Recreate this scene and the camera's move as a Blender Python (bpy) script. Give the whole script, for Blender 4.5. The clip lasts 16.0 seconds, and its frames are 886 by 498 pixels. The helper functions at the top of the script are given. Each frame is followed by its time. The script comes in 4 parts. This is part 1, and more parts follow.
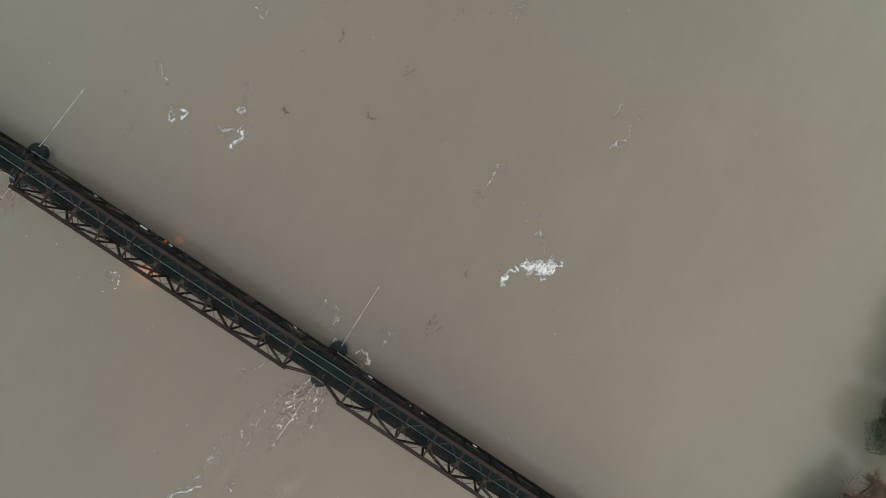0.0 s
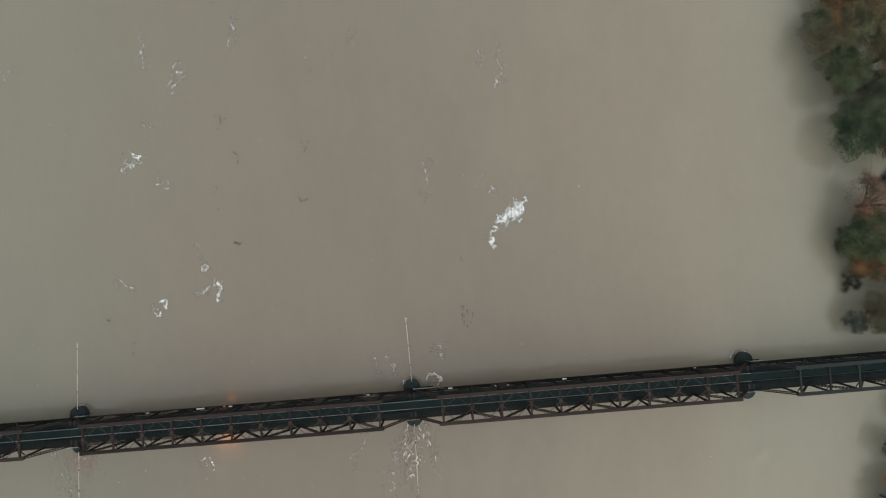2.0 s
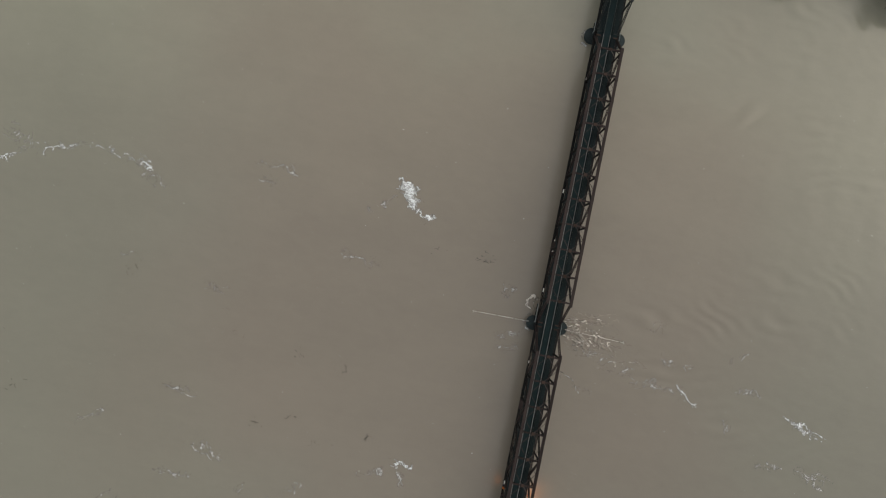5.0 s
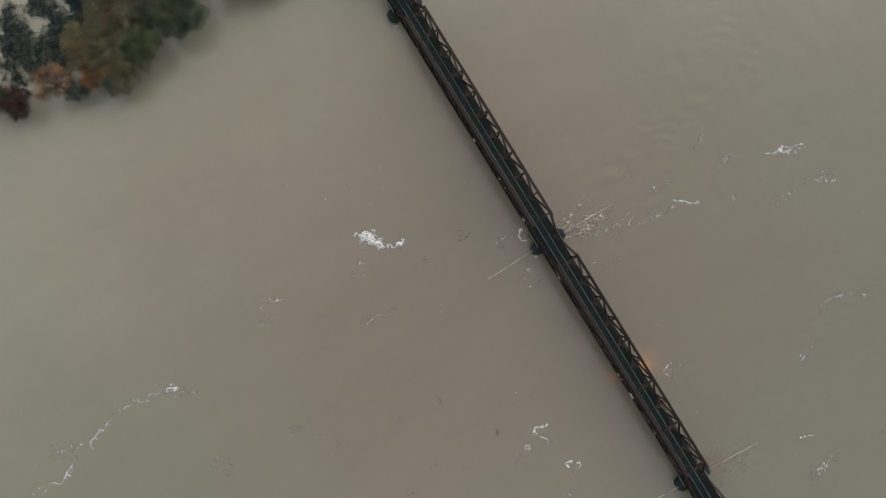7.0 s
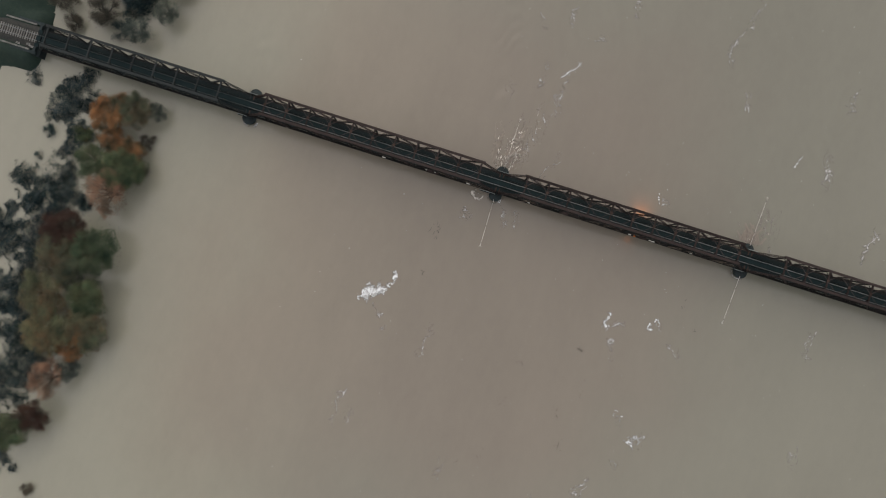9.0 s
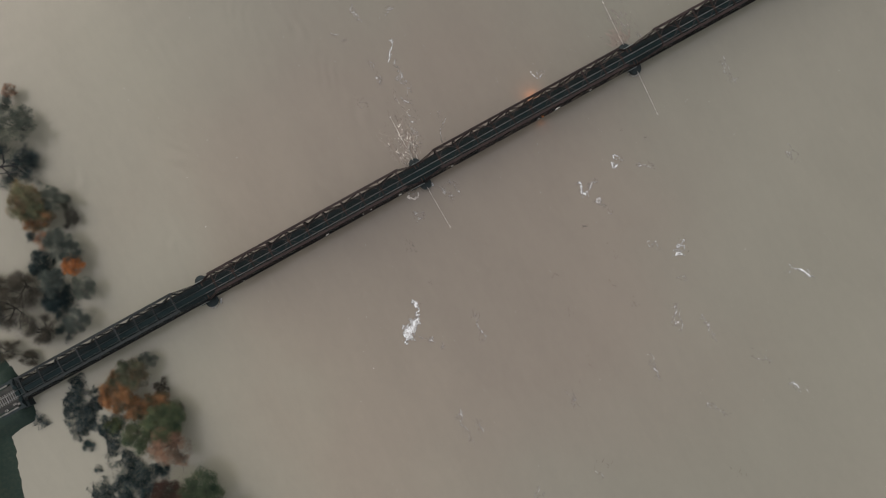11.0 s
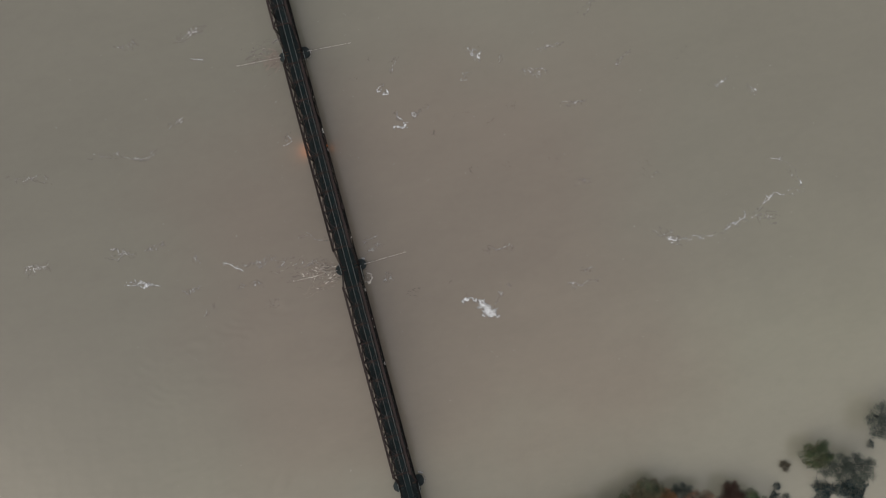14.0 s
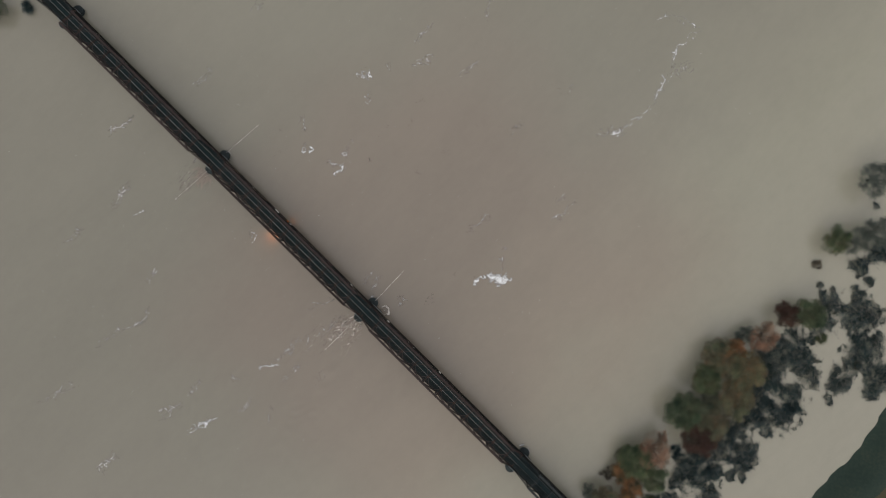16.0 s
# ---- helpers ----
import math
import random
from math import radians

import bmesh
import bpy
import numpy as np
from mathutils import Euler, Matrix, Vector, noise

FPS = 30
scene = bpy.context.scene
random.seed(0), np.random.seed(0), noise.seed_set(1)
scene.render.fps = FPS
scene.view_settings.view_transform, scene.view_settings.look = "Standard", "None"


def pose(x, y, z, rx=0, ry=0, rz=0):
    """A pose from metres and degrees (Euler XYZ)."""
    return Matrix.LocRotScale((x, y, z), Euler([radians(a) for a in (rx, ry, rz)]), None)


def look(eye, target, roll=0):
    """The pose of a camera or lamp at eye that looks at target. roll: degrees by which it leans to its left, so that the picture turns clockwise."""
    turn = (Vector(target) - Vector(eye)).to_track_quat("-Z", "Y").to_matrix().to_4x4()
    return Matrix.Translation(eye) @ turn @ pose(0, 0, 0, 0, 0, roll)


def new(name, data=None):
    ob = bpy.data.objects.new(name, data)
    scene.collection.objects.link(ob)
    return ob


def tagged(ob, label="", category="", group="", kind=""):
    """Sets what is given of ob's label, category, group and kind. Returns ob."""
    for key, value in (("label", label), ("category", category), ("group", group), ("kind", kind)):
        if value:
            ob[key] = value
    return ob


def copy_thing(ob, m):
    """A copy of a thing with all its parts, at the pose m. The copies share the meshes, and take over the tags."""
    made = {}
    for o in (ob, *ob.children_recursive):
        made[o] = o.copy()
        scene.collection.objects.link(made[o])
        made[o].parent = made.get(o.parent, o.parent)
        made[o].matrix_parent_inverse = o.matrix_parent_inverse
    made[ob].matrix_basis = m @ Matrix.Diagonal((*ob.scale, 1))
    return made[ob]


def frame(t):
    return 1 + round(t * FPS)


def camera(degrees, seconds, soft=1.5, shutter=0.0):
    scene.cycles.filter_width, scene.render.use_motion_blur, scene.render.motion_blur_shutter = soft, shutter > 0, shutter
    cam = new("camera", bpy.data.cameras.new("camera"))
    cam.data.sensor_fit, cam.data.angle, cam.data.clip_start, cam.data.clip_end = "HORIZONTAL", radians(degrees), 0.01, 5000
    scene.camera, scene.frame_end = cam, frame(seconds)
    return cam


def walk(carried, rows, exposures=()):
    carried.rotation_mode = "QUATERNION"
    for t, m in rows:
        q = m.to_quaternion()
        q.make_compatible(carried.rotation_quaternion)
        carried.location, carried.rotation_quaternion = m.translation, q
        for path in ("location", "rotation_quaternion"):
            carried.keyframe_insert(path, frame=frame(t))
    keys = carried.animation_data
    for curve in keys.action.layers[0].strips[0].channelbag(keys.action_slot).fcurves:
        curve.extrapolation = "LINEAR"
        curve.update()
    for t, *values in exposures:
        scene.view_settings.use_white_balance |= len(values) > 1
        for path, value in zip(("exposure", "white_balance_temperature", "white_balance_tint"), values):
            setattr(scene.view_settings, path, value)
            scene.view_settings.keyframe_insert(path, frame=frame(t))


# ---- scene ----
cam = camera(65.5, 16.0, soft=1.1)
PATH = [
    (0.0, pose(7.35, 25.52, 126.39, 1.61, -0.20, 33.28)),
    (0.7, pose(7.49, 25.33, 130.01, 1.75, -0.16, 21.00)),
    (1.5, pose(7.67, 25.41, 134.74, 1.68, -0.12, 5.81)),
    (2.0, pose(7.72, 25.56, 137.55, 1.71, -0.10, -4.66)),
    (2.5, pose(7.70, 25.73, 140.28, 1.55, -0.11, -15.28)),
    (3.5, pose(7.41, 26.03, 145.53, 1.52, -0.31, -39.29)),
    (4.3, pose(7.26, 26.38, 150.56, 1.59, -0.52, -60.37)),
    (5.0, pose(7.58, 26.47, 154.31, 1.54, -0.54, -78.30)),
    (7.3, pose(9.18, 26.21, 167.06, 1.50, -0.76, -127.58)),
    (8.2, pose(9.56, 25.82, 171.65, 1.51, -0.81, -146.10)),
    (10.3, pose(9.85, 24.55, 183.70, 1.63, -0.91, -191.60)),
    (11.5, pose(9.20, 24.17, 190.39, 1.77, -0.82, -222.49)),
    (12.5, pose(8.27, 24.13, 195.83, 1.86, -0.63, -251.05)),
    (13.0, pose(7.77, 24.36, 199.45, 1.75, -0.50, -264.69)),
    (13.5, pose(7.47, 24.61, 202.71, 1.74, -0.43, -276.64)),
    (14.0, pose(7.47, 24.82, 205.32, 1.72, -0.35, -285.11)),
    (14.5, pose(7.77, 24.96, 207.69, 1.83, -0.22, -293.81)),
    (15.2, pose(8.61, 25.21, 211.89, 1.87, -0.07, -304.82)),
    (16.0, pose(9.69, 25.38, 215.58, 2.03, 0.23, -315.41)),
]
# seconds, stops, kelvin, tint: the clip's white balance drifts from greenish to faintly pink
walk(cam, PATH, (
    (0.0, -0.03, 6430, 6), (1.0, -0.01, 6430, 6), (2.0, 0.06, 6440, 6), (2.7, 0.05, 6450, 6), (3.6, -0.05, 6490, 6), (4.5, -0.15, 6530, 7), (5.0, -0.20, 6530, 8), (7.6, -0.12, 6500, 10),
    (8.2, -0.07, 6500, 11), (10.5, 0.02, 6510, 14), (11.5, -0.04, 6520, 14), (12.5, -0.16, 6530, 13), (13.6, -0.29, 6520, 13), (14.2, -0.28, 6490, 13), (16.0, -0.07, 6450, 13)))

# ---- sky and sun: an overcast autumn day ----
world = bpy.data.worlds.new("sky")
scene.world = world
world.use_nodes = True
sky = world.node_tree.nodes.new("ShaderNodeTexSky")
sky.sky_type = "NISHITA"
sky.sun_disc = False
sky.sun_elevation = radians(42)
sky.sun_rotation = radians(158)
sky.air_density, sky.dust_density, sky.ozone_density = 0.6, 8.0, 0.3
cloud = world.node_tree.nodes.new("ShaderNodeMixRGB")  # an even cloud cover thins out the clear sky's glow
cloud.inputs[0].default_value = 0.65
cloud.inputs[2].default_value = (6.25, 5.9, 5.75, 1)
world.node_tree.links.new(sky.outputs[0], cloud.inputs[1])
world.node_tree.links.new(cloud.outputs[0], world.node_tree.nodes["Background"].inputs[0])
world.node_tree.nodes["Background"].inputs[1].default_value = 0.147
sun = new("sun", bpy.data.lights.new("sun", "SUN"))
sun.data.energy = 0.5
sun.data.color = (1.0, 0.95, 0.87)
sun.data.angle = radians(140)
sun.matrix_world = look((0, 0, 60), (-26.6, 61.1, 0))

rng = np.random.default_rng(7)


# ---- materials ----
def material(name):
    m = bpy.data.materials.new(name)
    m.use_nodes = True
    t = m.node_tree
    return m, t, t.nodes["Principled BSDF"]


def node(t, kind, **sockets):
    n = t.nodes.new(kind)
    for key, value in sockets.items():
        n.inputs[key.replace("_", " ")].default_value = value
    return n


def noise_at(t, scale, detail=4.0, stretch=(1, 1, 1), rough=0.55):
    where = t.nodes.new("ShaderNodeTexCoord")
    mapping = t.nodes.new("ShaderNodeMapping")
    mapping.inputs["Scale"].default_value = stretch
    n = node(t, "ShaderNodeTexNoise", Scale=scale, Detail=detail, Roughness=rough)
    t.links.new(where.outputs["Object"], mapping.inputs[0])
    t.links.new(mapping.outputs[0], n.inputs["Vector"])
    return n.outputs["Fac"]


def steps(t, fac, stops):
    r = t.nodes.new("ShaderNodeValToRGB")
    e = r.color_ramp.elements
    while len(e) < len(stops):
        e.new(0.5)
    for k, (at, c) in enumerate(stops):
        e[k].position, e[k].color = at, (*c, 1)
    t.links.new(fac, r.inputs[0])
    return r.outputs[0]


def blend(t, fac, a, b, mode="MIX"):
    m = t.nodes.new("ShaderNodeMixRGB")
    m.blend_type = mode
    for k, v in enumerate((fac, a, b)):
        if hasattr(v, "is_linked"):
            t.links.new(v, m.inputs[k])
        else:
            m.inputs[k].default_value = v if k == 0 else (*v, 1)
    return m.outputs[0]


def bump(t, bsdf, height, strength, distance):
    b = node(t, "ShaderNodeBump", Strength=strength, Distance=distance)
    t.links.new(height, b.inputs["Height"])
    t.links.new(b.outputs[0], bsdf.inputs["Normal"])


def worn(name, base, wear, fine=6.0, coarse=0.35, rough=0.7, metal=0.0, relief=0.02, share=0.5, vary=0.25):
    """A weathered surface: two colours mixed at two scales, with a little relief and a shade of its own for each piece."""
    m, t, b = material(name)
    patches = steps(t, noise_at(t, coarse, 5), ((0.35, (0, 0, 0)), (0.7, (1, 1, 1))))
    grain = noise_at(t, fine, 6)
    both = blend(t, 0.5, patches, grain)
    fac = steps(t, both, ((0.5 - share * 0.4, (0, 0, 0)), (0.95 - share * 0.3, (1, 1, 1))))
    colour = blend(t, fac, base, wear)
    info = t.nodes.new("ShaderNodeObjectInfo")
    shade = steps(t, info.outputs["Random"], ((0.0, (1 - vary,) * 3), (1.0, (1 + vary,) * 3)))
    t.links.new(blend(t, 1.0, colour, shade, "MULTIPLY"), b.inputs["Base Color"])
    b.inputs["Roughness"].default_value = rough
    b.inputs["Metallic"].default_value = metal
    b.inputs["Specular IOR Level"].default_value = 0.1
    bump(t, b, grain, 0.5, relief)
    return m


def leafy(name, tones, turned=(), share=0.5, rough=0.8):
    """Foliage: whole boughs take one of the tones, each leaf a little off it, and some boughs have turned to another set."""
    m, t, b = material(name)
    island = t.nodes.new("ShaderNodeNewGeometry").outputs["Random Per Island"]
    pick = blend(t, 0.35, steps(t, noise_at(t, 0.75, 3), ((0.28, (0, 0, 0)), (0.72, (1, 1, 1)))), island)
    colour = steps(t, pick, [((k + 0.5) / len(tones), c) for k, c in enumerate(tones)])
    if turned:
        other = steps(t, pick, [((k + 0.5) / len(turned), c) for k, c in enumerate(turned)])
        boughs = steps(t, blend(t, 0.12, noise_at(t, 0.3, 4), island), ((share - 0.07, (1, 1, 1)), (share + 0.07, (0, 0, 0))))
        colour = blend(t, boughs, colour, other)
    info = t.nodes.new("ShaderNodeObjectInfo")
    own = steps(t, info.outputs["Random"], ((0.0, (0.82, 0.86, 0.90)), (1.0, (1.15, 1.10, 1.02))))
    # broad noise patches, darker and lighter than the boughs' own tones
    mottle = steps(t, noise_at(t, 0.42, 4), ((0.34, (0.60, 0.63, 0.66)), (0.50, (1.06, 1.06, 1.06)), (0.66, (1.60, 1.56, 1.50))))
    t.links.new(blend(t, 1.0, blend(t, 1.0, colour, own, "MULTIPLY"), mottle, "MULTIPLY"), b.inputs["Base Color"])
    b.inputs["Roughness"].default_value = rough
    b.inputs["Specular IOR Level"].default_value = 0.06
    return m


BROWN = worn("brown_paint", (0.025, 0.0202, 0.0195), (0.036, 0.028, 0.0255), rough=0.65)
RUST = worn("rusty_plate", (0.052, 0.036, 0.029), (0.036, 0.027, 0.023), rough=0.8)
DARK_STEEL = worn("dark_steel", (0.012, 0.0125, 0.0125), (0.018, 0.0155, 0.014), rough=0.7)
# bottom chords: the shade they lie in is put into this near-black colour
SHADED_STEEL = worn("shaded_steel", (0.008, 0.010, 0.010), (0.014, 0.0125, 0.012), rough=0.6)
BRACE = worn("faded_brown_paint", (0.046, 0.040, 0.038), (0.066, 0.054, 0.047), rough=0.7)
GREY = worn("grey_green_paint", (0.027, 0.034, 0.035), (0.023, 0.027, 0.027), rough=0.6)
# the grey-green again, about a quarter darker, for side and floor members
GREY_DARK = worn("grey_green_darker_copy", (0.020, 0.026, 0.027), (0.017, 0.020, 0.020), rough=0.65)
PLATE = worn("deck_plate_steel", (0.0095, 0.020, 0.022), (0.012, 0.024, 0.0255), fine=12, rough=0.75, vary=0.06)
TIMBER = worn("tarred_timber", (0.008, 0.014, 0.0155), (0.012, 0.018, 0.019), fine=9, rough=0.85, vary=0.15)
WALKWAY = worn("weathered_walkway_timber", (0.0115, 0.019, 0.0205), (0.016, 0.0225, 0.0235), fine=9, rough=0.85, vary=0.12)
RAIL = worn("rail_steel", (0.22, 0.245, 0.245), (0.15, 0.16, 0.155), rough=0.4, metal=0.4)
STONE = worn("wet_stone", (0.026, 0.037, 0.039), (0.019, 0.026, 0.027), fine=3, coarse=0.5, rough=0.75, relief=0.05)
DULL_RAIL = worn("dull_rail_steel", (0.055, 0.072, 0.073), (0.04, 0.05, 0.05), rough=0.5, metal=0.3)
CONCRETE = worn("pale_concrete", (0.17, 0.175, 0.165), (0.10, 0.105, 0.10), fine=5, rough=0.9)
BALLAST = worn("ballast", (0.045, 0.048, 0.045), (0.026, 0.03, 0.029), fine=9, coarse=2, rough=0.95, relief=0.06)
WHITE = worn("white_paint", (0.62, 0.62, 0.58), (0.42, 0.40, 0.36), rough=0.5, vary=0.1)
BLACK = worn("black_rubber", (0.03, 0.03, 0.032), (0.05, 0.048, 0.045), rough=0.7)
GALVANISED = worn("galvanised_steel", (0.26, 0.30, 0.30), (0.17, 0.19, 0.19), rough=0.5, metal=0.3)
ORANGE = worn("orange_paint", (0.75, 0.20, 0.03), (0.5, 0.13, 0.03), rough=0.5)
BARK = worn("bark", (0.030, 0.031, 0.032), (0.018, 0.021, 0.024), fine=4, rough=0.9)
DRIFT = worn("wet_driftwood", (0.036, 0.036, 0.033), (0.065, 0.055, 0.046), rough=0.8)
REED = worn("pale_reeds", (0.17, 0.145, 0.115), (0.08, 0.07, 0.058), rough=0.85)
PATH_EARTH = worn("trodden_earth", (0.055, 0.052, 0.034), (0.035, 0.045, 0.027), fine=2, coarse=0.2, rough=0.95)

LAMP, _t, _b = material("orange_lamp_glass")
_b.inputs["Base Color"].default_value = (0.8, 0.25, 0.03, 1)
_b.inputs["Emission Color"].default_value = (1.0, 0.28, 0.04, 1)
_b.inputs["Emission Strength"].default_value = 1.0

WATER, _t, _b = material("muddy_water")
_slow = noise_at(_t, 0.012, 4, (1.0, 0.45, 1.0))
_silt = noise_at(_t, 0.09, 5, (1.0, 0.35, 1.0))
_swirl = noise_at(_t, 0.45, 6, (1.0, 0.5, 1.0), 0.65)
_mud = blend(_t, 0.25, blend(_t, 0.40, _slow, _silt), _swirl)
_light = steps(_t, _mud, ((0.36, (0.93, 0.93, 0.93)), (0.51, (1.0, 1.0, 1.0)), (0.66, (1.06, 1.06, 1.06))))
# lens colour cast painted into the water: pinkish mid-view, greyer and greener further out
_place = node(_t, "ShaderNodeSeparateXYZ")
_t.links.new(_t.nodes.new("ShaderNodeTexCoord").outputs["Object"], _place.inputs[0])


def drifted(axis, scale, amount):
    """A coordinate, bent by slow noise."""
    n = node(_t, "ShaderNodeMath")
    n.operation = "MULTIPLY_ADD"
    _t.links.new(noise_at(_t, scale, 5), n.inputs[0])
    n.inputs[1].default_value = amount
    _t.links.new(_place.outputs[axis], n.inputs[2])
    return n.outputs[0]


def rise(value, low, high):
    n = node(_t, "ShaderNodeMapRange", From_Min=low, From_Max=high)
    n.interpolation_type = "SMOOTHSTEP"
    _t.links.new(value, n.inputs["Value"])
    return n.outputs["Result"]


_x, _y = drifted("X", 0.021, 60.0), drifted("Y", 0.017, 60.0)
_lens_cast = blend(_t, 1.0, blend(_t, 1.0, rise(_x, -50.0, 8.0), rise(_x, 122.0, 72.0), "MULTIPLY"), blend(_t, 1.0, rise(_y, -42.0, 15.0), rise(_y, 145.0, 85.0), "MULTIPLY"), "MULTIPLY")
_tone = blend(_t, _lens_cast, (0.181, 0.1845, 0.148), (0.1845, 0.169, 0.137))
# paler slack water by the east bank, plus the lens's brighter edges painted in
_slack_and_cast = steps(_t, rise(_x, -120.0, 165.0), ((0.0, (1.09, 1.09, 1.09)), (0.25, (1.0, 1.0, 1.0)), (0.60, (1.0, 1.0, 1.0)), (0.82, (1.22, 1.235, 1.20)), (1.0, (1.34, 1.34, 1.34))))
# tone steps along the stream: lower downstream, higher upstream
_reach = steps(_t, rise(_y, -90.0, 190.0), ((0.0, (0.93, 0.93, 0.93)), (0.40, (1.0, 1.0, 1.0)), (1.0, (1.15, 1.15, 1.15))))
_t.links.new(blend(_t, 1.0, blend(_t, 1.0, _tone, _light, "MULTIPLY"), blend(_t, 1.0, _slack_and_cast, _reach, "MULTIPLY"), "MULTIPLY"), _b.inputs["Base Color"])
_b.inputs["Roughness"].default_value = 0.09
_b.inputs["IOR"].default_value = 1.55
bump(_t, _b, blend(_t, 0.4, noise_at(_t, 0.9, 3, (1.0, 0.6, 1.0)), noise_at(_t, 3.2, 3)), 0.52, 0.06)


def froth(name, thin, thick, cover):
    """Foam that is clear where it lies thin on the water and white where it is heaped."""
    m, t, b = material(name)
    at = node(t, "ShaderNodeSeparateXYZ")
    t.links.new(t.nodes.new("ShaderNodeTexCoord").outputs["Object"], at.inputs[0])
    heap = node(t, "ShaderNodeMapRange", From_Min=0.05, From_Max=0.16)
    t.links.new(at.outputs["Z"], heap.inputs["Value"])
    grain = steps(t, noise_at(t, 6, 5), ((0.3, (0.55, 0.55, 0.55)), (0.68, (1, 1, 1))))
    mixed = blend(t, 1.0, heap.outputs["Result"], grain, "MULTIPLY")
    t.links.new(steps(t, mixed, ((0.05, thin), (0.75, thick))), b.inputs["Base Color"])
    t.links.new(steps(t, mixed, ((0.0, (0.08,) * 3), (cover, (1, 1, 1)))), b.inputs["Alpha"])
    b.inputs["Roughness"].default_value = 0.85
    b.inputs["Specular IOR Level"].default_value = 0.2
    return m


FOAM = froth("white_foam", (0.34, 0.36, 0.35), (0.74, 0.80, 0.82), 0.6)
THIN = froth("thin_foam", (0.27, 0.27, 0.25), (0.55, 0.57, 0.56), 1.0)

CREAM = froth("silty_foam", (0.25, 0.235, 0.205), (0.66, 0.64, 0.58), 0.6)

GRASS, _t, _b = material("dark_grass")
_g = blend(_t, 0.5, noise_at(_t, 0.08, 5), noise_at(_t, 1.3, 6))
_t.links.new(steps(_t, _g, ((0.35, (0.008, 0.022, 0.017)), (0.5, (0.012, 0.029, 0.021)), (0.65, (0.022, 0.037, 0.025)))), _b.inputs["Base Color"])
_b.inputs["Roughness"].default_value = 0.95
bump(_t, _b, noise_at(_t, 4, 6), 0.8, 0.1)

LEAF = {
    "green": leafy("green_leaves", ((0.024, 0.046, 0.030), (0.042, 0.070, 0.042), (0.076, 0.096, 0.054), (0.034, 0.058, 0.038)), ((0.110, 0.082, 0.050), (0.076, 0.088, 0.050), (0.050, 0.072, 0.044)), 0.42),
    "olive": leafy("olive_leaves", ((0.040, 0.062, 0.043), (0.070, 0.090, 0.057), (0.108, 0.110, 0.068), (0.044, 0.070, 0.048)), ((0.165, 0.100, 0.058), (0.118, 0.094, 0.059), (0.080, 0.090, 0.058)), 0.46),
    "orange": leafy("orange_leaves", ((0.120, 0.072, 0.039), (0.235, 0.118, 0.052), (0.180, 0.103, 0.055), (0.090, 0.070, 0.041)), ((0.034, 0.050, 0.034), (0.062, 0.066, 0.040), (0.028, 0.044, 0.030)), 0.45),
    "bright": leafy("bright_orange_leaves", ((0.260, 0.105, 0.040), (0.330, 0.135, 0.050), (0.190, 0.088, 0.042))),
    "pink": leafy("russet_leaves", ((0.160, 0.106, 0.077), (0.205, 0.125, 0.085), (0.130, 0.096, 0.072)), ((0.092, 0.084, 0.064), (0.115, 0.092, 0.068)), 0.46),
    "red": leafy("dark_red_leaves", ((0.032, 0.024, 0.021), (0.055, 0.032, 0.025), (0.028, 0.025, 0.023)), ((0.044, 0.042, 0.030), (0.034, 0.036, 0.029)), 0.42),
    "ash": leafy("grey_green_leaves", ((0.053, 0.074, 0.065), (0.084, 0.097, 0.081), (0.040, 0.062, 0.057))),
    # palest tone: grey twigs, and the water glints between them painted in
    "dark": leafy("blackish_twigs", ((0.011, 0.0225, 0.0235), (0.018, 0.034, 0.0355), (0.029, 0.049, 0.051), (0.048, 0.069, 0.073), (0.100, 0.124, 0.128))),
    "brown": leafy("brown_twigs", ((0.058, 0.061, 0.051), (0.090, 0.084, 0.066), (0.042, 0.048, 0.045))),
}


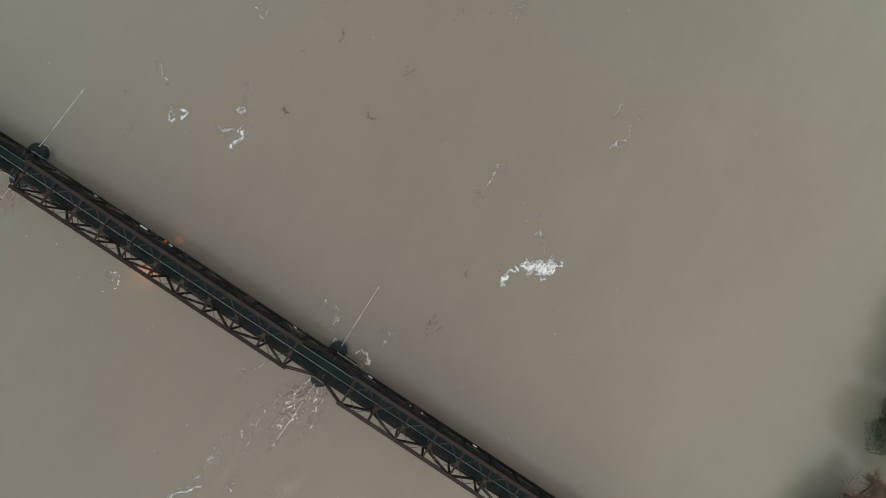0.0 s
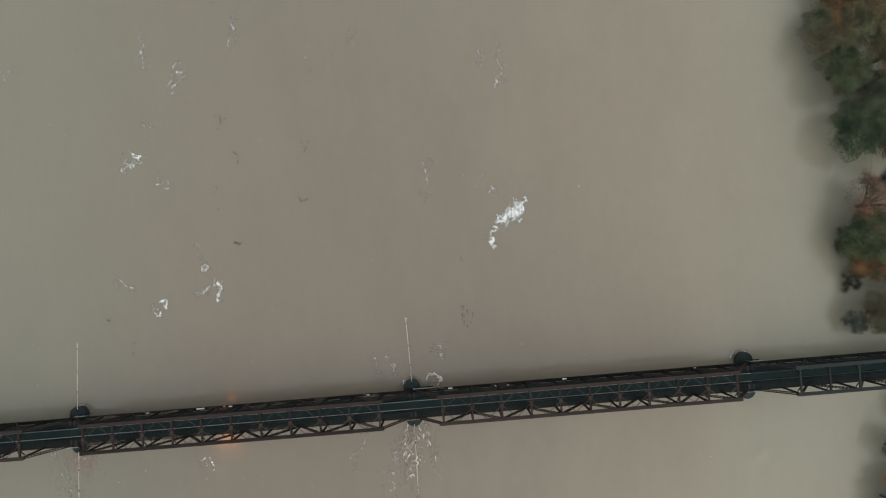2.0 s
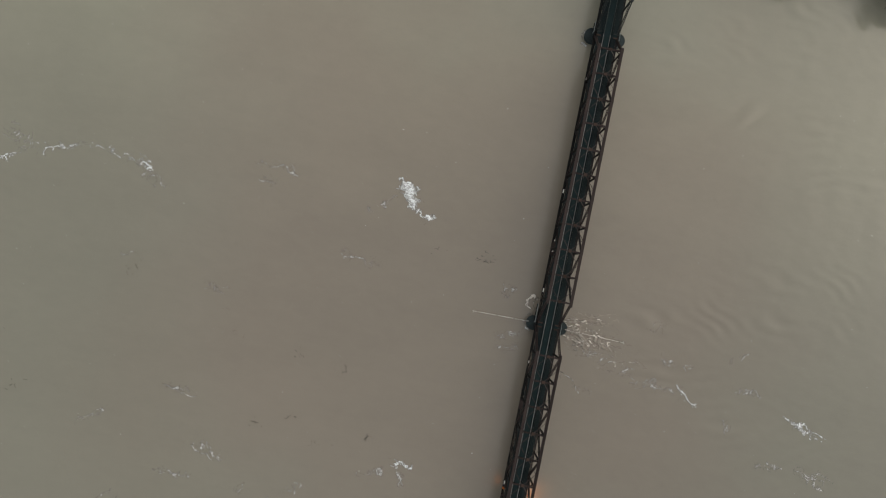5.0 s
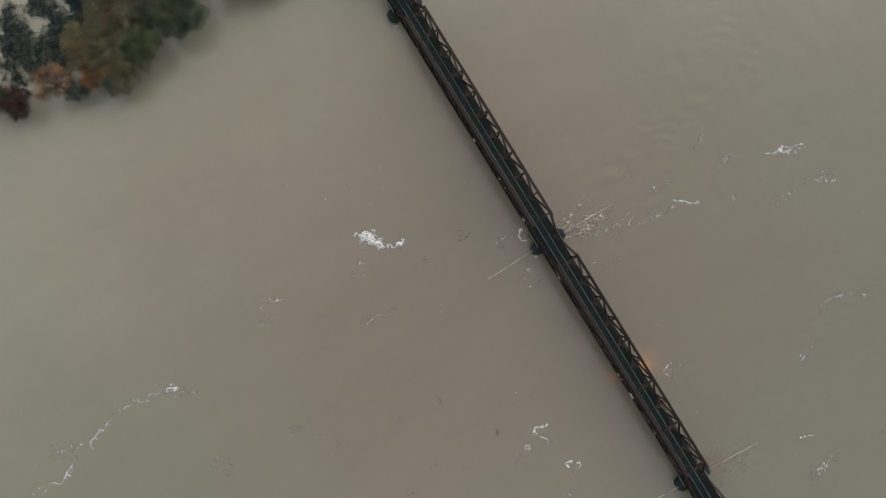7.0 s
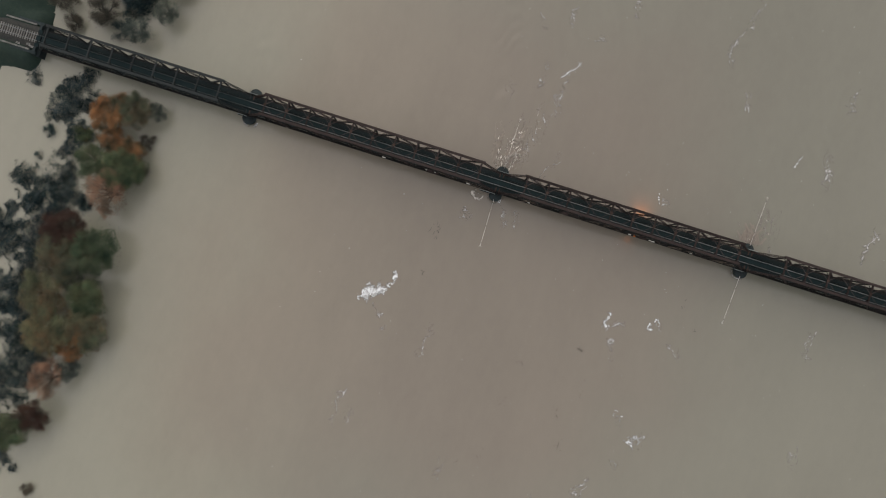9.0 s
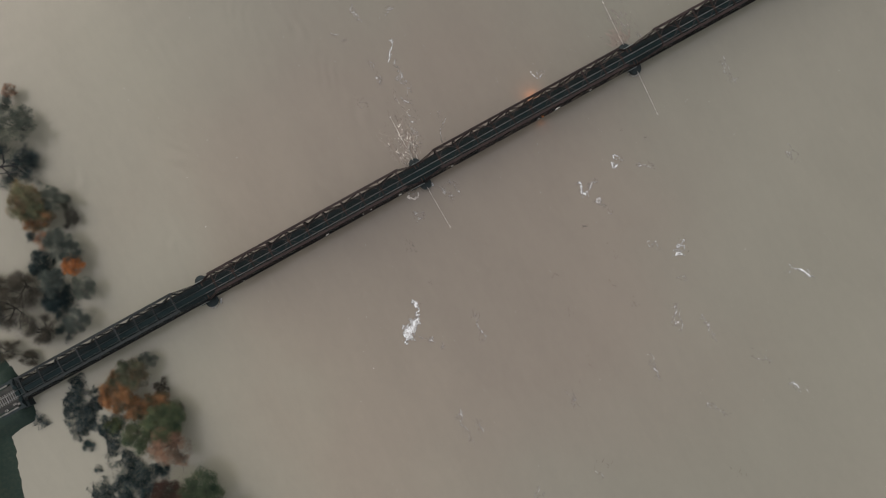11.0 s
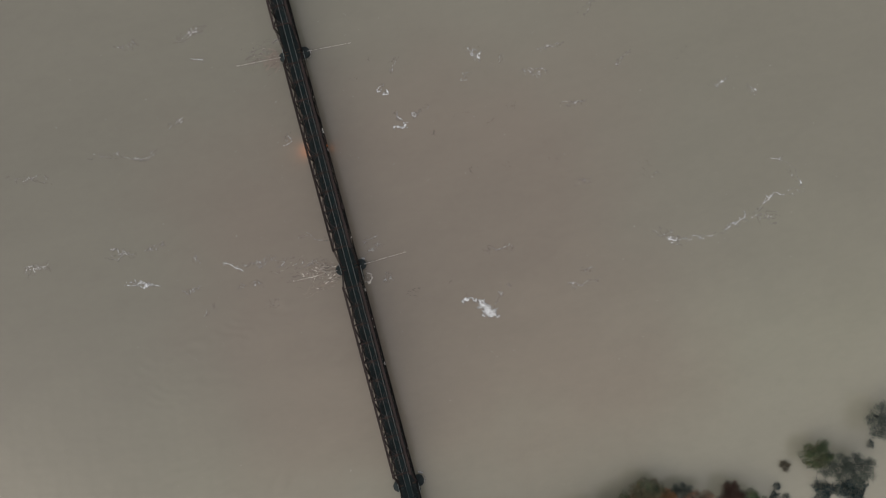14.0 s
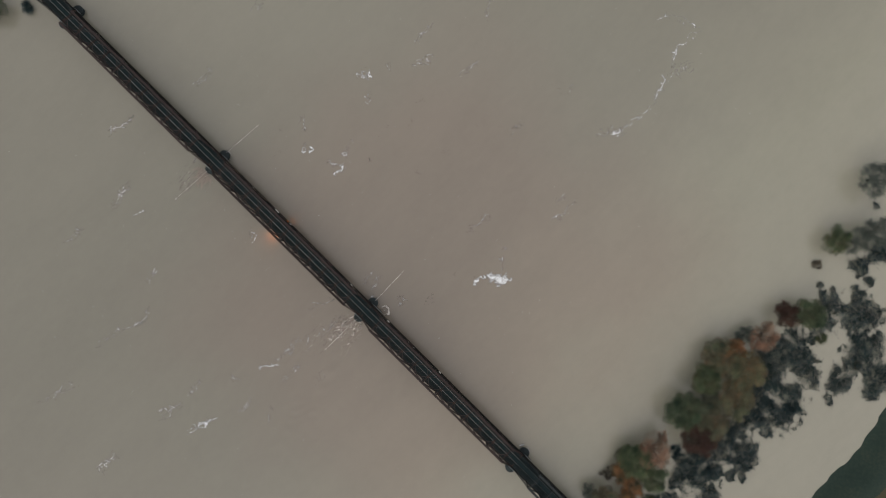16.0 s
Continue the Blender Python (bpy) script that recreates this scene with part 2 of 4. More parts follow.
# ---- mesh building ----
class Geo:
    """Collects boxes, bars and rings of one mesh."""

    def __init__(self):
        self.v, self.f = [], []

    def hull(self, corners, faces):
        k = len(self.v)
        self.v += [tuple(c) for c in corners]
        self.f += [tuple(i + k for i in q) for q in faces]

    def box(self, x0, x1, y0, y1, z0, z1):
        c = [(x, y, z) for z in (z0, z1) for x, y in ((x0, y0), (x1, y0), (x1, y1), (x0, y1))]
        self.hull(c, ((3, 2, 1, 0), (4, 5, 6, 7), (0, 1, 5, 4), (1, 2, 6, 5), (2, 3, 7, 6), (3, 0, 4, 7)))
        return self

    def bar(self, p, q, w, h, up=(0, 0, 1)):
        p, q = Vector(p), Vector(q)
        d = (q - p).normalized()
        side = d.cross(Vector(up))
        side = side.normalized() if side.length > 1e-4 else Vector((1, 0, 0))
        top = side.cross(d)
        c = [e + side * a * w / 2 + top * b * h / 2 for e in (p, q) for a, b in ((-1, -1), (1, -1), (1, 1), (-1, 1))]
        self.hull(c, ((3, 2, 1, 0), (4, 5, 6, 7), (0, 1, 5, 4), (1, 2, 6, 5), (2, 3, 7, 6), (3, 0, 4, 7)))
        return self

    def tube(self, p, q, r0, r1, n=6):
        p, q = Vector(p), Vector(q)
        d = (q - p).normalized()
        a = d.orthogonal().normalized()
        b = d.cross(a)
        ring = [(math.cos(2 * math.pi * k / n), math.sin(2 * math.pi * k / n)) for k in range(n)]
        c = [p + (a * x + b * y) * r0 for x, y in ring] + [q + (a * x + b * y) * r1 for x, y in ring]
        self.hull(c, [(k, (k + 1) % n, n + (k + 1) % n, n + k) for k in range(n)] + [tuple(range(n))[::-1], tuple(range(n, 2 * n))])
        return self

    def prism(self, outline, z0, z1, top=1.0):
        n = len(outline)
        c = [(x, y, z0) for x, y in outline] + [(x * top, y * top, z1) for x, y in outline]
        self.hull(c, [(k, (k + 1) % n, n + (k + 1) % n, n + k) for k in range(n)] + [tuple(range(n))[::-1], tuple(range(n, 2 * n))])
        return self

    def laced(self, p, q, w, h, up, pitch=0.75):
        """A built-up member: two channels tied by zigzag lacing on both faces."""
        p, q, up = Vector(p), Vector(q), Vector(up)
        d = (q - p).normalized()
        side = d.cross(up).normalized()
        top = side.cross(d)
        for s in (-1, 1):
            o = side * s * (w / 2 - 0.05)
            self.bar(p + o, q + o, 0.10, h, up)
        n = max(2, int((q - p).length / pitch))
        for k in range(n):
            a, b = p.lerp(q, k / n), p.lerp(q, (k + 1) / n)
            s = 1 if k % 2 else -1
            for f in (-1, 1):
                z = top * f * (h / 2 + 0.01)
                self.bar(a + side * s * w * 0.4 + z, b - side * s * w * 0.4 + z, 0.09, 0.02, up)
        return self

    def mesh(self, name, mat, smooth=False):
        me = bpy.data.meshes.new(name)
        me.from_pydata(self.v, [], self.f)
        me.materials.append(mat)
        if smooth:
            me.shade_smooth()
        return me


def array_mesh(name, verts, faces, mat):
    """A mesh from arrays of places and of equal-sided faces."""
    n, sides = faces.shape
    me = bpy.data.meshes.new(name)
    me.vertices.add(len(verts))
    me.vertices.foreach_set("co", np.asarray(verts, np.float32).ravel())
    me.loops.add(n * sides)
    me.loops.foreach_set("vertex_index", faces.astype(np.int32).ravel())
    me.polygons.add(n)
    me.polygons.foreach_set("loop_start", np.arange(n, dtype=np.int32) * sides)
    me.update(calc_edges=True)
    me.materials.append(mat)
    return me


def field(x, y, scale, seed, octaves=4):
    """Smooth noise between -1 and 1 over arrays of places."""
    x, y = np.asarray(x, float) * scale, np.asarray(y, float) * scale
    out, size, total = 0.0, 1.0, 0.0
    for k in range(octaves):
        i, j = np.floor(x).astype(np.int64), np.floor(y).astype(np.int64)
        u, v = x - i, y - j
        u, v = u * u * (3 - 2 * u), v * v * (3 - 2 * v)

        def corner(a, b):
            n = ((i + a) * 374761393 + (j + b) * 668265263 + (seed + k * 17) * 974711) & 0x7FFFFFFF
            n = ((n ^ (n >> 13)) * 1274126177) & 0x7FFFFFFF
            return ((n >> 8) & 0xFFFF) / 32767.5 - 1

        out = out + size * ((corner(0, 0) * (1 - u) + corner(1, 0) * u) * (1 - v) + (corner(0, 1) * (1 - u) + corner(1, 1) * u) * v)
        total, size = total + size, size * 0.55
        x, y = x * 2.03 + 11.3, y * 2.03 + 5.7
    return out / total * 1.6


def thing(name, x, y, z, label, category, group="", kind="", turn=0.0):
    ob = new(name)
    ob.matrix_basis = pose(x, y, z, 0, 0, turn)
    return tagged(ob, label, category, group, kind)


def part(name, data, parent, label="", at=(0, 0, 0), turn=0.0):
    ob = new(name, data)
    ob.parent = parent
    ob.matrix_basis = pose(*at, 0, 0, turn)
    if label:
        ob["label"] = label
    return ob


# ---- ground and water ----
SPAN, PANEL, DECK, TOP = 65.6, 5.4, 4.0, 11.5


def bank_line(y):
    """Where the eastern dike meets the flood."""
    ragged = 0.20 * np.sin(y * 0.83) + 0.14 * np.sin(y * 2.3 + 1.0) + 0.30 * np.sin(y * 0.23 + 2.0)
    return ragged + np.interp(y, (-200, -60, -26, -5, 3, 12, 24, 55, 72, 92, 130, 220), (100, 116, 122, 122, 128, 131, 134, 138, 139, 136, 124, 90))


def smoothstep(a, b, v):
    k = np.clip((v - a) / (b - a), 0, 1)
    return k * k * (3 - 2 * k)


def ground_height(x, y):
    d = x - bank_line(y)
    east = -3 + 3 * smoothstep(-9, 0, d) + 3.9 * smoothstep(0, 9, d) - 2.6 * smoothstep(16, 27, d)
    w = -163 - 6 * np.sin(y * 0.02) - x
    west = -3 + 3.1 * smoothstep(-9, 0, w) + 3.0 * smoothstep(0, 10, w)
    line = -3 + 6.3 * (1 - smoothstep(4.2, 12, np.abs(y))) * smoothstep(119, 123, x)
    line2 = -3 + 6.3 * (1 - smoothstep(4.2, 12, np.abs(y))) * smoothstep(197, 201, -x)
    return np.maximum.reduce([east, west, line, line2])


def sheet(name, xs, ys, height, mat):
    X, Y = np.meshgrid(xs, ys, indexing="ij")
    v = np.stack([X, Y, height(X, Y)], -1).reshape(-1, 3)
    i = np.arange(len(xs) * len(ys)).reshape(len(xs), len(ys))
    f = np.stack([i[:-1, :-1], i[1:, :-1], i[1:, 1:], i[:-1, 1:]], -1).reshape(-1, 4)
    me = array_mesh(name, v, f, mat)
    me.shade_smooth()
    return new(name, me)


far = np.array([-2600, -1500, -900, -500, -300])
gx = np.r_[far, np.arange(-220, -140, 2.0), np.arange(-140, 100, 12), np.arange(100, 190, 1.5), 200, 230, 300, -far[::-1][1:]]
gy = np.r_[far, -220, -180, np.arange(-150, -20, 3.0), np.arange(-20, 20, 1.0), np.arange(20, 160, 2.5), 180, 220, -far[::-1]]
tagged(sheet("ground", gx, gy, ground_height, GRASS), "dark wet grass on the dike and the land behind it", "ground", kind="structure")


def waves(x, y):
    z = np.zeros_like(x)
    r = np.random.default_rng(3)
    for k in range(14):
        length = r.uniform(2.6, 9)
        a = r.normal(-math.pi / 2, 0.7)
        z += r.uniform(0.001, 0.004) * np.sin((x * math.cos(a) + y * math.sin(a)) * 2 * math.pi / length + r.uniform(0, 6.3))
    for px, s in ((0.0, 3.2), (-SPAN, 1.6), (SPAN, 3.4)):
        # standing waves that fan out downstream of each pier
        dx, dy = x - px, -(y + 5)
        fan = np.exp(-((np.abs(dx) - 0.32 * dy) / (2.5 + 0.10 * dy.clip(0))) ** 2) * smoothstep(0, 6, dy) * (1 - smoothstep(35, 80, dy))
        uneven = np.sin(dx * 0.31 + dy * 0.17 + px) * np.sin(dy * 0.23 - dx * 0.19 + 2) * 0.5 + 0.5
        z += s * 0.04 * uneven ** 2 * fan * np.sin((0.35 * dy + 0.9 * np.abs(dx)) * 2.0 + 3.2 * np.sin(dy * 0.16 + dx * 0.13 + px) + 1.2 * np.sin(dx * 0.7 - dy * 0.4))
    return z * (1 - smoothstep(180, 400, np.hypot(x, y)))


wx = np.r_[far, -220, np.arange(-170, 150, 0.8), 170, 220, -far[::-1]]
wy = np.r_[far, -220, -170, np.arange(-120, 0, 0.6), np.arange(0, 170, 1.2), 200, 240, -far[::-1]]
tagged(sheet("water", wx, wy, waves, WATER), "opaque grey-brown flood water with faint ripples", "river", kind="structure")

dike_y = np.arange(20, 130, 2.5)
dv = np.concatenate([[(bank_line(y) + o, y, float(ground_height(np.array(bank_line(y) + o), np.array(y))) + 0.03) for o in (11.5, 13.5)] for y in dike_y])
dk = np.arange(len(dike_y) - 1) * 2
tagged(new("footpath", array_mesh("footpath", dv, np.stack([dk, dk + 1, dk + 3, dk + 2], -1), PATH_EARTH)), "brown trodden earth path along the dike", "path", kind="structure")


# ---- piers, abutments and booms ----
def stadium(half, nose, n=10, point=1.0):
    """A long outline with rounded noses up and down the stream."""
    a = [math.pi * k / n for k in range(n + 1)]
    up = [(half * math.cos(t), nose - half * point + half * point * math.sin(t)) for t in a]
    return up + [(-x, -y) for x, y in up]


def build_pier(x, label):
    pier = thing("bridge_pier", x, 0, 0, label, "pier", "piers in the river")
    part("shaft", Geo().prism(stadium(1.5, 4.45), -4.0, 1.25, 0.99).mesh("shaft", STONE), pier)
    part("cap", Geo().prism(stadium(1.66, 4.62), 1.25, 1.6).mesh("cap", STONE), pier, "overhanging stone capping course")
    for s in (1, -1):
        rim = [(1.5 * math.cos(math.pi * k / 10), s * (2.9 + 1.56 * math.sin(math.pi * k / 10)), 1.6) for k in range(11)]
        roof = Geo()
        roof.hull(rim + [(0, s * 3.0, 2.15)], [(k, k + 1, 11) if s > 0 else (k + 1, k, 11) for k in range(10)] + [(10, 0, 11)])
        part("nose_roof", roof.mesh("nose_roof", STONE), pier, "low conical stone roof over a nose")
    block = Geo().box(-0.95, 0.95, -2.95, 2.95, 1.6, 2.15).mesh("bearing_block", STONE)
    part("bearing_block", block, pier)
    shoe = Geo().box(-0.28, 0.28, -0.32, 0.32, 2.15, 2.4).box(-0.2, 0.2, -0.25, 0.25, 2.4, 2.6).mesh("bearing", DARK_STEEL)
    for dx in (-0.55, 0.55):
        for dy in (-2.45, 2.45):
            part("bearing", shoe, pier, at=(dx, dy, 0))
    return pier


def build_pier_rail(px, y, x0, x1):
    """A short pale handrail that guards the gap between two spans, fixed to the end posts."""
    ob = thing("guard_rail", px, y, 2.6, "short pale galvanised handrail beside the pier", "handrail", "handrails at the piers")
    for z in (1.05, 0.55):
        part("rail", Geo().tube((x0, 0, z), (x1, 0, z), 0.035, 0.035, 6).mesh("rail", GALVANISED), ob)
    n = max(2, int(abs(x1 - x0) / 1.3))
    post = Geo().box(-0.03, 0.03, -0.03, 0.03, -0.55, 1.05).mesh("post", GALVANISED)
    for k in range(n + 1):
        part("post", post, ob, at=(x0 + (x1 - x0) * k / n, 0, 0))
    part("kerb_plank", Geo().box(x0, x1, -0.11, 0.11, -0.6, -0.55).mesh("kerb_plank", WALKWAY), ob)


PIER_LABEL = "dark wet stone bridge pier with rounded noses in the flood"
for k in (-3, -2, -1, 0, 1):
    build_pier(SPAN * k, PIER_LABEL)
for k in (-2, -1, 0, 1):
    build_pier_rail(SPAN * k, 2.95, 0.3, 4.3 if k == 0 else 2.7)
    build_pier_rail(SPAN * k, -2.95, -1.9, 1.1)


def build_boom(px, side, tip_x, tip_y):
    base = Vector((px, side * 3.9, 2.0))
    tip = Vector((tip_x, tip_y, 2.12))
    ob = thing("radar_reflector_boom", base.x, base.y, 1.6, "thin white boom with dark joints on a pier nose", "boom", "booms on the piers")
    off = Vector((base.x, base.y, 1.6))
    cuts = (0.0, 0.28, 0.58, 0.93, 1.0)
    for a, b in zip(cuts, cuts[1:]):
        p, q = base.lerp(tip, a + 0.012), base.lerp(tip, b - 0.012)
        pole = part("pole", Geo().tube(p - off, q - off, 0.065, 0.055, 8).mesh("pole", WHITE), ob)
        part("joint", Geo().tube(base.lerp(tip, a) - off, base.lerp(tip, a + 0.014) - off, 0.10, 0.10, 8).mesh("joint", BLACK), pole, "dark clamp between two pole lengths")
    part("post", Geo().tube((0, 0, -0.05), (0, 0, 0.85), 0.12, 0.10, 8).mesh("post", DARK_STEEL), ob)
    part("stay", Geo().tube((0, 0, 0.8), base.lerp(tip, 0.3) - off, 0.02, 0.02, 5).mesh("stay", DARK_STEEL), ob)
    end = tip - off
    cross = Geo().box(end.x - 0.3, end.x + 0.3, end.y - 0.02, end.y + 0.02, end.z - 0.25, end.z + 0.25)
    cross.box(end.x - 0.02, end.x + 0.02, end.y - 0.3, end.y + 0.3, end.z - 0.25, end.z + 0.25)
    part("reflector", cross.mesh("reflector", WHITE), ob, "crossed sheet-metal radar reflector")


for px, n, s in ((0.0, (-0.11, 16.5), (-0.33, -17.3)), (-SPAN, (-64.55, 16.8), (-66.48, -17.1))):
    build_boom(px + 0.1, 1, *n)
    build_boom(px - 0.1, -1, *s)


# ---- the truss spans ----
def build_span(name, x0, bottom_nodes, braced, main, dark, label):
    """One through-truss span: Warren trusses with verticals, floor beams, struts and bracing overhead."""
    span = thing(name, x0, 0, 0, label, "bridge span", "spans of the railway bridge")
    n = bottom_nodes
    bx = [0.4 + PANEL * k for k in range(n + 1)]
    zb, zt, yc = 2.9, TOP - 0.27, 2.45
    first, last = bx[1] - 0.75, bx[n - 1] + 0.75
    chord = Geo().box(bx[0] - 0.3, bx[n] + 0.3, -0.24, 0.24, 2.6, 3.18).box(bx[0] - 0.3, bx[n] + 0.3, -0.3, 0.3, 3.18, 3.21).mesh("bottom_chord", SHADED_STEEL)
    upper = Geo().box(first, last, -0.26, 0.26, TOP - 0.52, TOP - 0.03).box(first, last, -0.30, 0.30, TOP - 0.03, TOP)
    for k in range(1, n):
        upper.box(bx[k] - 0.5, bx[k] + 0.5, -0.315, 0.315, TOP, TOP + 0.02)
    upper = upper.mesh("top_chord", main)
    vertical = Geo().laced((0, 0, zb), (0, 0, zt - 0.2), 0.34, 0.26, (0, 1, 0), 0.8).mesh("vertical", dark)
    side = Vector((0, 1, 0))
    rise = Geo()
    p, q = Vector((0, 0, zb + 0.15)), Vector((PANEL, 0, zt - 0.15))
    d = q - p
    normal = d.cross(side).normalized()
    normal = normal if normal.z > 0 else -normal
    rise.bar(p + side * 0.15, q + side * 0.15, 0.08, 0.32).bar(p - side * 0.15, q - side * 0.15, 0.08, 0.32)
    for k in range(15):
        a, b = p + d * (k / 15 + 0.012), p + d * ((k + 0.5) / 15)
        for f in (-1, 1):
            rise.bar(a + normal * 0.17 * f, b + normal * 0.17 * f, 0.36, 0.02)
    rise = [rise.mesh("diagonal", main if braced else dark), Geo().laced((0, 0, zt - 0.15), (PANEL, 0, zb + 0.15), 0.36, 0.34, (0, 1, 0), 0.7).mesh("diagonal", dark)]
    posts = [Geo(), Geo()]
    for g, (p, q) in zip(posts, (((0, 0, zb), (PANEL, 0, zt)), ((0, 0, zt), (PANEL, 0, zb)))):
        p, q = Vector(p), Vector(q)
        g.bar(p + side * 0.17, q + side * 0.17, 0.1, 0.42).bar(p - side * 0.17, q - side * 0.17, 0.1, 0.42)
        d = q - p
        normal = side.cross(d).normalized()
        normal = normal if normal.z > 0 else -normal
        for k in range(18):
            a, b = p + d * (k / 18 + 0.008), p + d * ((k + 0.55) / 18)
            g.bar(a + normal * 0.21, b + normal * 0.21, 0.36, 0.02)
    posts = [g.mesh("end_post", main if braced else dark) for g in posts]
    for y in (-yc, yc):
        part("bottom_chord", chord, span, at=(0, y, 0))
        part("top_chord", upper, span, at=(0, y, 0))
        part("end_post", posts[0], span, at=(bx[0], y, 0))
        part("end_post", posts[1], span, at=(bx[n - 1], y, 0))
        for k in range(1, n):
            part("vertical", vertical, span, at=(bx[k], y, 0))
        for k in range(1, n - 1):
            part("diagonal", rise[k % 2], span, at=(bx[k], y, 0))
    strut = Geo().box(-0.16, 0.16, -yc + 0.26, yc - 0.26, TOP - 0.12, TOP - 0.08).box(-0.16, 0.16, -yc + 0.26, yc - 0.26, TOP - 0.44, TOP - 0.40)
    strut = strut.box(-0.03, 0.03, -yc + 0.26, yc - 0.26, TOP - 0.40, TOP - 0.12).mesh("top_strut", main)
    knee = {s: Geo().bar((0, s * (yc - 0.3), TOP - 1.7), (0, s * (yc - 1.3), TOP - 0.45), 0.12, 0.14).mesh("knee_brace", dark) for s in (-1, 1)}
    gusset = Geo().prism([(-0.32, -0.15), (-0.15, -0.32), (0.15, -0.32), (0.32, -0.15), (0.32, 0.15), (0.15, 0.32), (-0.15, 0.32), (-0.32, 0.15)], TOP - 0.08, TOP - 0.05).mesh("gusset_plate", RUST if braced else main)
    braces = {(s, u): Geo().bar((s * 0.2, u * 0.2, TOP - 0.25), (s * PANEL / 2, u * (yc - 0.2), TOP - 0.25), 0.11, 0.10).mesh("lateral_brace", BRACE) for s in (-1, 1) for u in (-1, 1)}
    for k in range(1, n):
        beam_over = part("top_strut", strut, span, at=(bx[k], 0, 0))
        for me in knee.values():
            part("knee_brace", me, beam_over)
        if braced:
            part("gusset_plate", gusset, beam_over, "rust-brown star-shaped gusset plate")
            for (s, u), me in braces.items():
                if not ((k == 1 and s < 0) or (k == n - 1 and s > 0)):
                    part("lateral_brace", me, span, at=(bx[k], 0, 0))
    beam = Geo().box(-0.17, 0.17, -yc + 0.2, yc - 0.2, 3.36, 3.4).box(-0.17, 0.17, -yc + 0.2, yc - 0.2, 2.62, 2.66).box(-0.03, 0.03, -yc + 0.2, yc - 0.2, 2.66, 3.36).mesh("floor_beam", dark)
    end_beam = Geo().box(-0.13, 0.13, -yc + 0.1, yc - 0.1, 3.30, 3.86).mesh("end_beam", RUST if braced else main)
    for k in range(n + 1):
        part("floor_beam", beam, span, at=(bx[k], 0, 0))
    for k in (0, n):
        part("end_beam", end_beam, span, at=(bx[k] + (0.05 if k == 0 else -0.05), 0, 0))
    stringer = Geo().box(bx[0], bx[n], -0.14, 0.14, 3.42, 3.46).box(bx[0], bx[n], -0.03, 0.03, 2.95, 3.42).mesh("stringer", dark)
    for y in (-0.85, 0.85):
        part("stringer", stringer, span, at=(0, y, 0))
    rail = Geo().bar((0.4, 0, 4.75), (bx[n], 0, 4.75), 0.06, 0.06)
    for k in range(int(n * 2)):
        rail.bar((bx[0] + 0.8 + k * PANEL / 2, 0, 3.75), (bx[0] + 0.8 + k * PANEL / 2, 0, 4.75), 0.05, 0.05, (0, 1, 0))
    rail = rail.mesh("handrail", main)
    for y in (-2.08, 2.08):
        part("handrail", rail, span, at=(0, y, 0))
    return span


BROWN_LABEL = "brown-painted riveted steel truss span with rust, open on top"
GREY_LABEL = "grey-green painted steel truss span beside the brown ones"
first_span = build_span("truss_span", 0, 12, True, BROWN, DARK_STEEL, BROWN_LABEL)
for k in (-1, -2):
    copy_thing(first_span, pose(SPAN * k, 0, 0))
build_span("truss_span", SPAN, 10, False, GREY, GREY_DARK, GREY_LABEL)
build_span("truss_span", -3 * SPAN, 12, False, GREY, GREY_DARK, GREY_LABEL)

for x, s in ((SPAN + 54.8, 1), (-3 * SPAN, -1)):
    ab = thing("bridge_abutment", x, 0, 0, "dark stone abutment that carries the bridge end at the bank", "abutment", "abutments")
    part("wall", Geo().box(min(0, s * 2.2) - 0.3, max(0, s * 2.2) + 0.3, -4.3, 4.3, -4, 2.55).mesh("wall", STONE), ab)
    part("back_wall", Geo().box(min(s * 0.6, s * 1.2), max(s * 0.6, s * 1.2), -3.4, 3.4, 2.55, 3.62).mesh("back_wall", STONE), ab)
    for y in (-3.7, 3.7):
        part("wing_wall", Geo().box(min(s * 0.4, s * 7), max(s * 0.4, s * 7), y - 0.35, y + 0.35, 0.2, 3.35).mesh("wing_wall", STONE), ab)


# ---- navigation signs and lamps on the trusses ----
def build_sign(x, side, length, label, mat, category="sign"):
    ob = thing("navigation_sign", x, side * 2.1, 2.98, label, category, "signs on the bridge")
    g = Geo().bar((-length / 2, side * 0.42, 0.35), (length / 2, side * 0.42, 0.35), 0.25, 0.05, (0, side * 0.5, 0.85))
    part("board", g.mesh("board", mat), ob)
    for dx in (-length * 0.35, length * 0.35):
        part("bracket", Geo().bar((dx, -0.1 * side, 0.1), (dx, side * 0.42, 0.3), 0.06, 0.06).mesh("bracket", DARK_STEEL), ob)


for x, length in ((-41.0, 1.5), (-35.2, 0.7), (7.5, 0.85), (29.7, 0.85), (55.0, 0.8), (-8.5, 0.6), (-51.3, 0.6)):
    build_sign(x, 1, length, "small white navigation board fixed to the bottom chord", WHITE)
build_sign(-33.5, -1, 1.2, "small white navigation board fixed to the bottom chord", WHITE)
for x, w in ((16.8, 3.0), (-17.7, 2.2), (-38.4, 1.6)):
    box = thing("equipment_box", x, 2.18, 3.42, "rust-brown steel box standing on the bottom chord", "box", "boxes on the bridge")
    part("body", Geo().box(-w / 2, w / 2, -0.12, 0.62, -0.2, 0.42).mesh("body", BROWN), box)
    part("lid", Geo().box(-w / 2 - 0.04, w / 2 + 0.04, -0.14, 0.66, 0.42, 0.47).mesh("lid", BROWN), box)
    part("foot", Geo().box(-w / 2 + 0.2, w / 2 - 0.2, 0.1, 0.5, -0.22, -0.2).mesh("foot", DARK_STEEL), box)
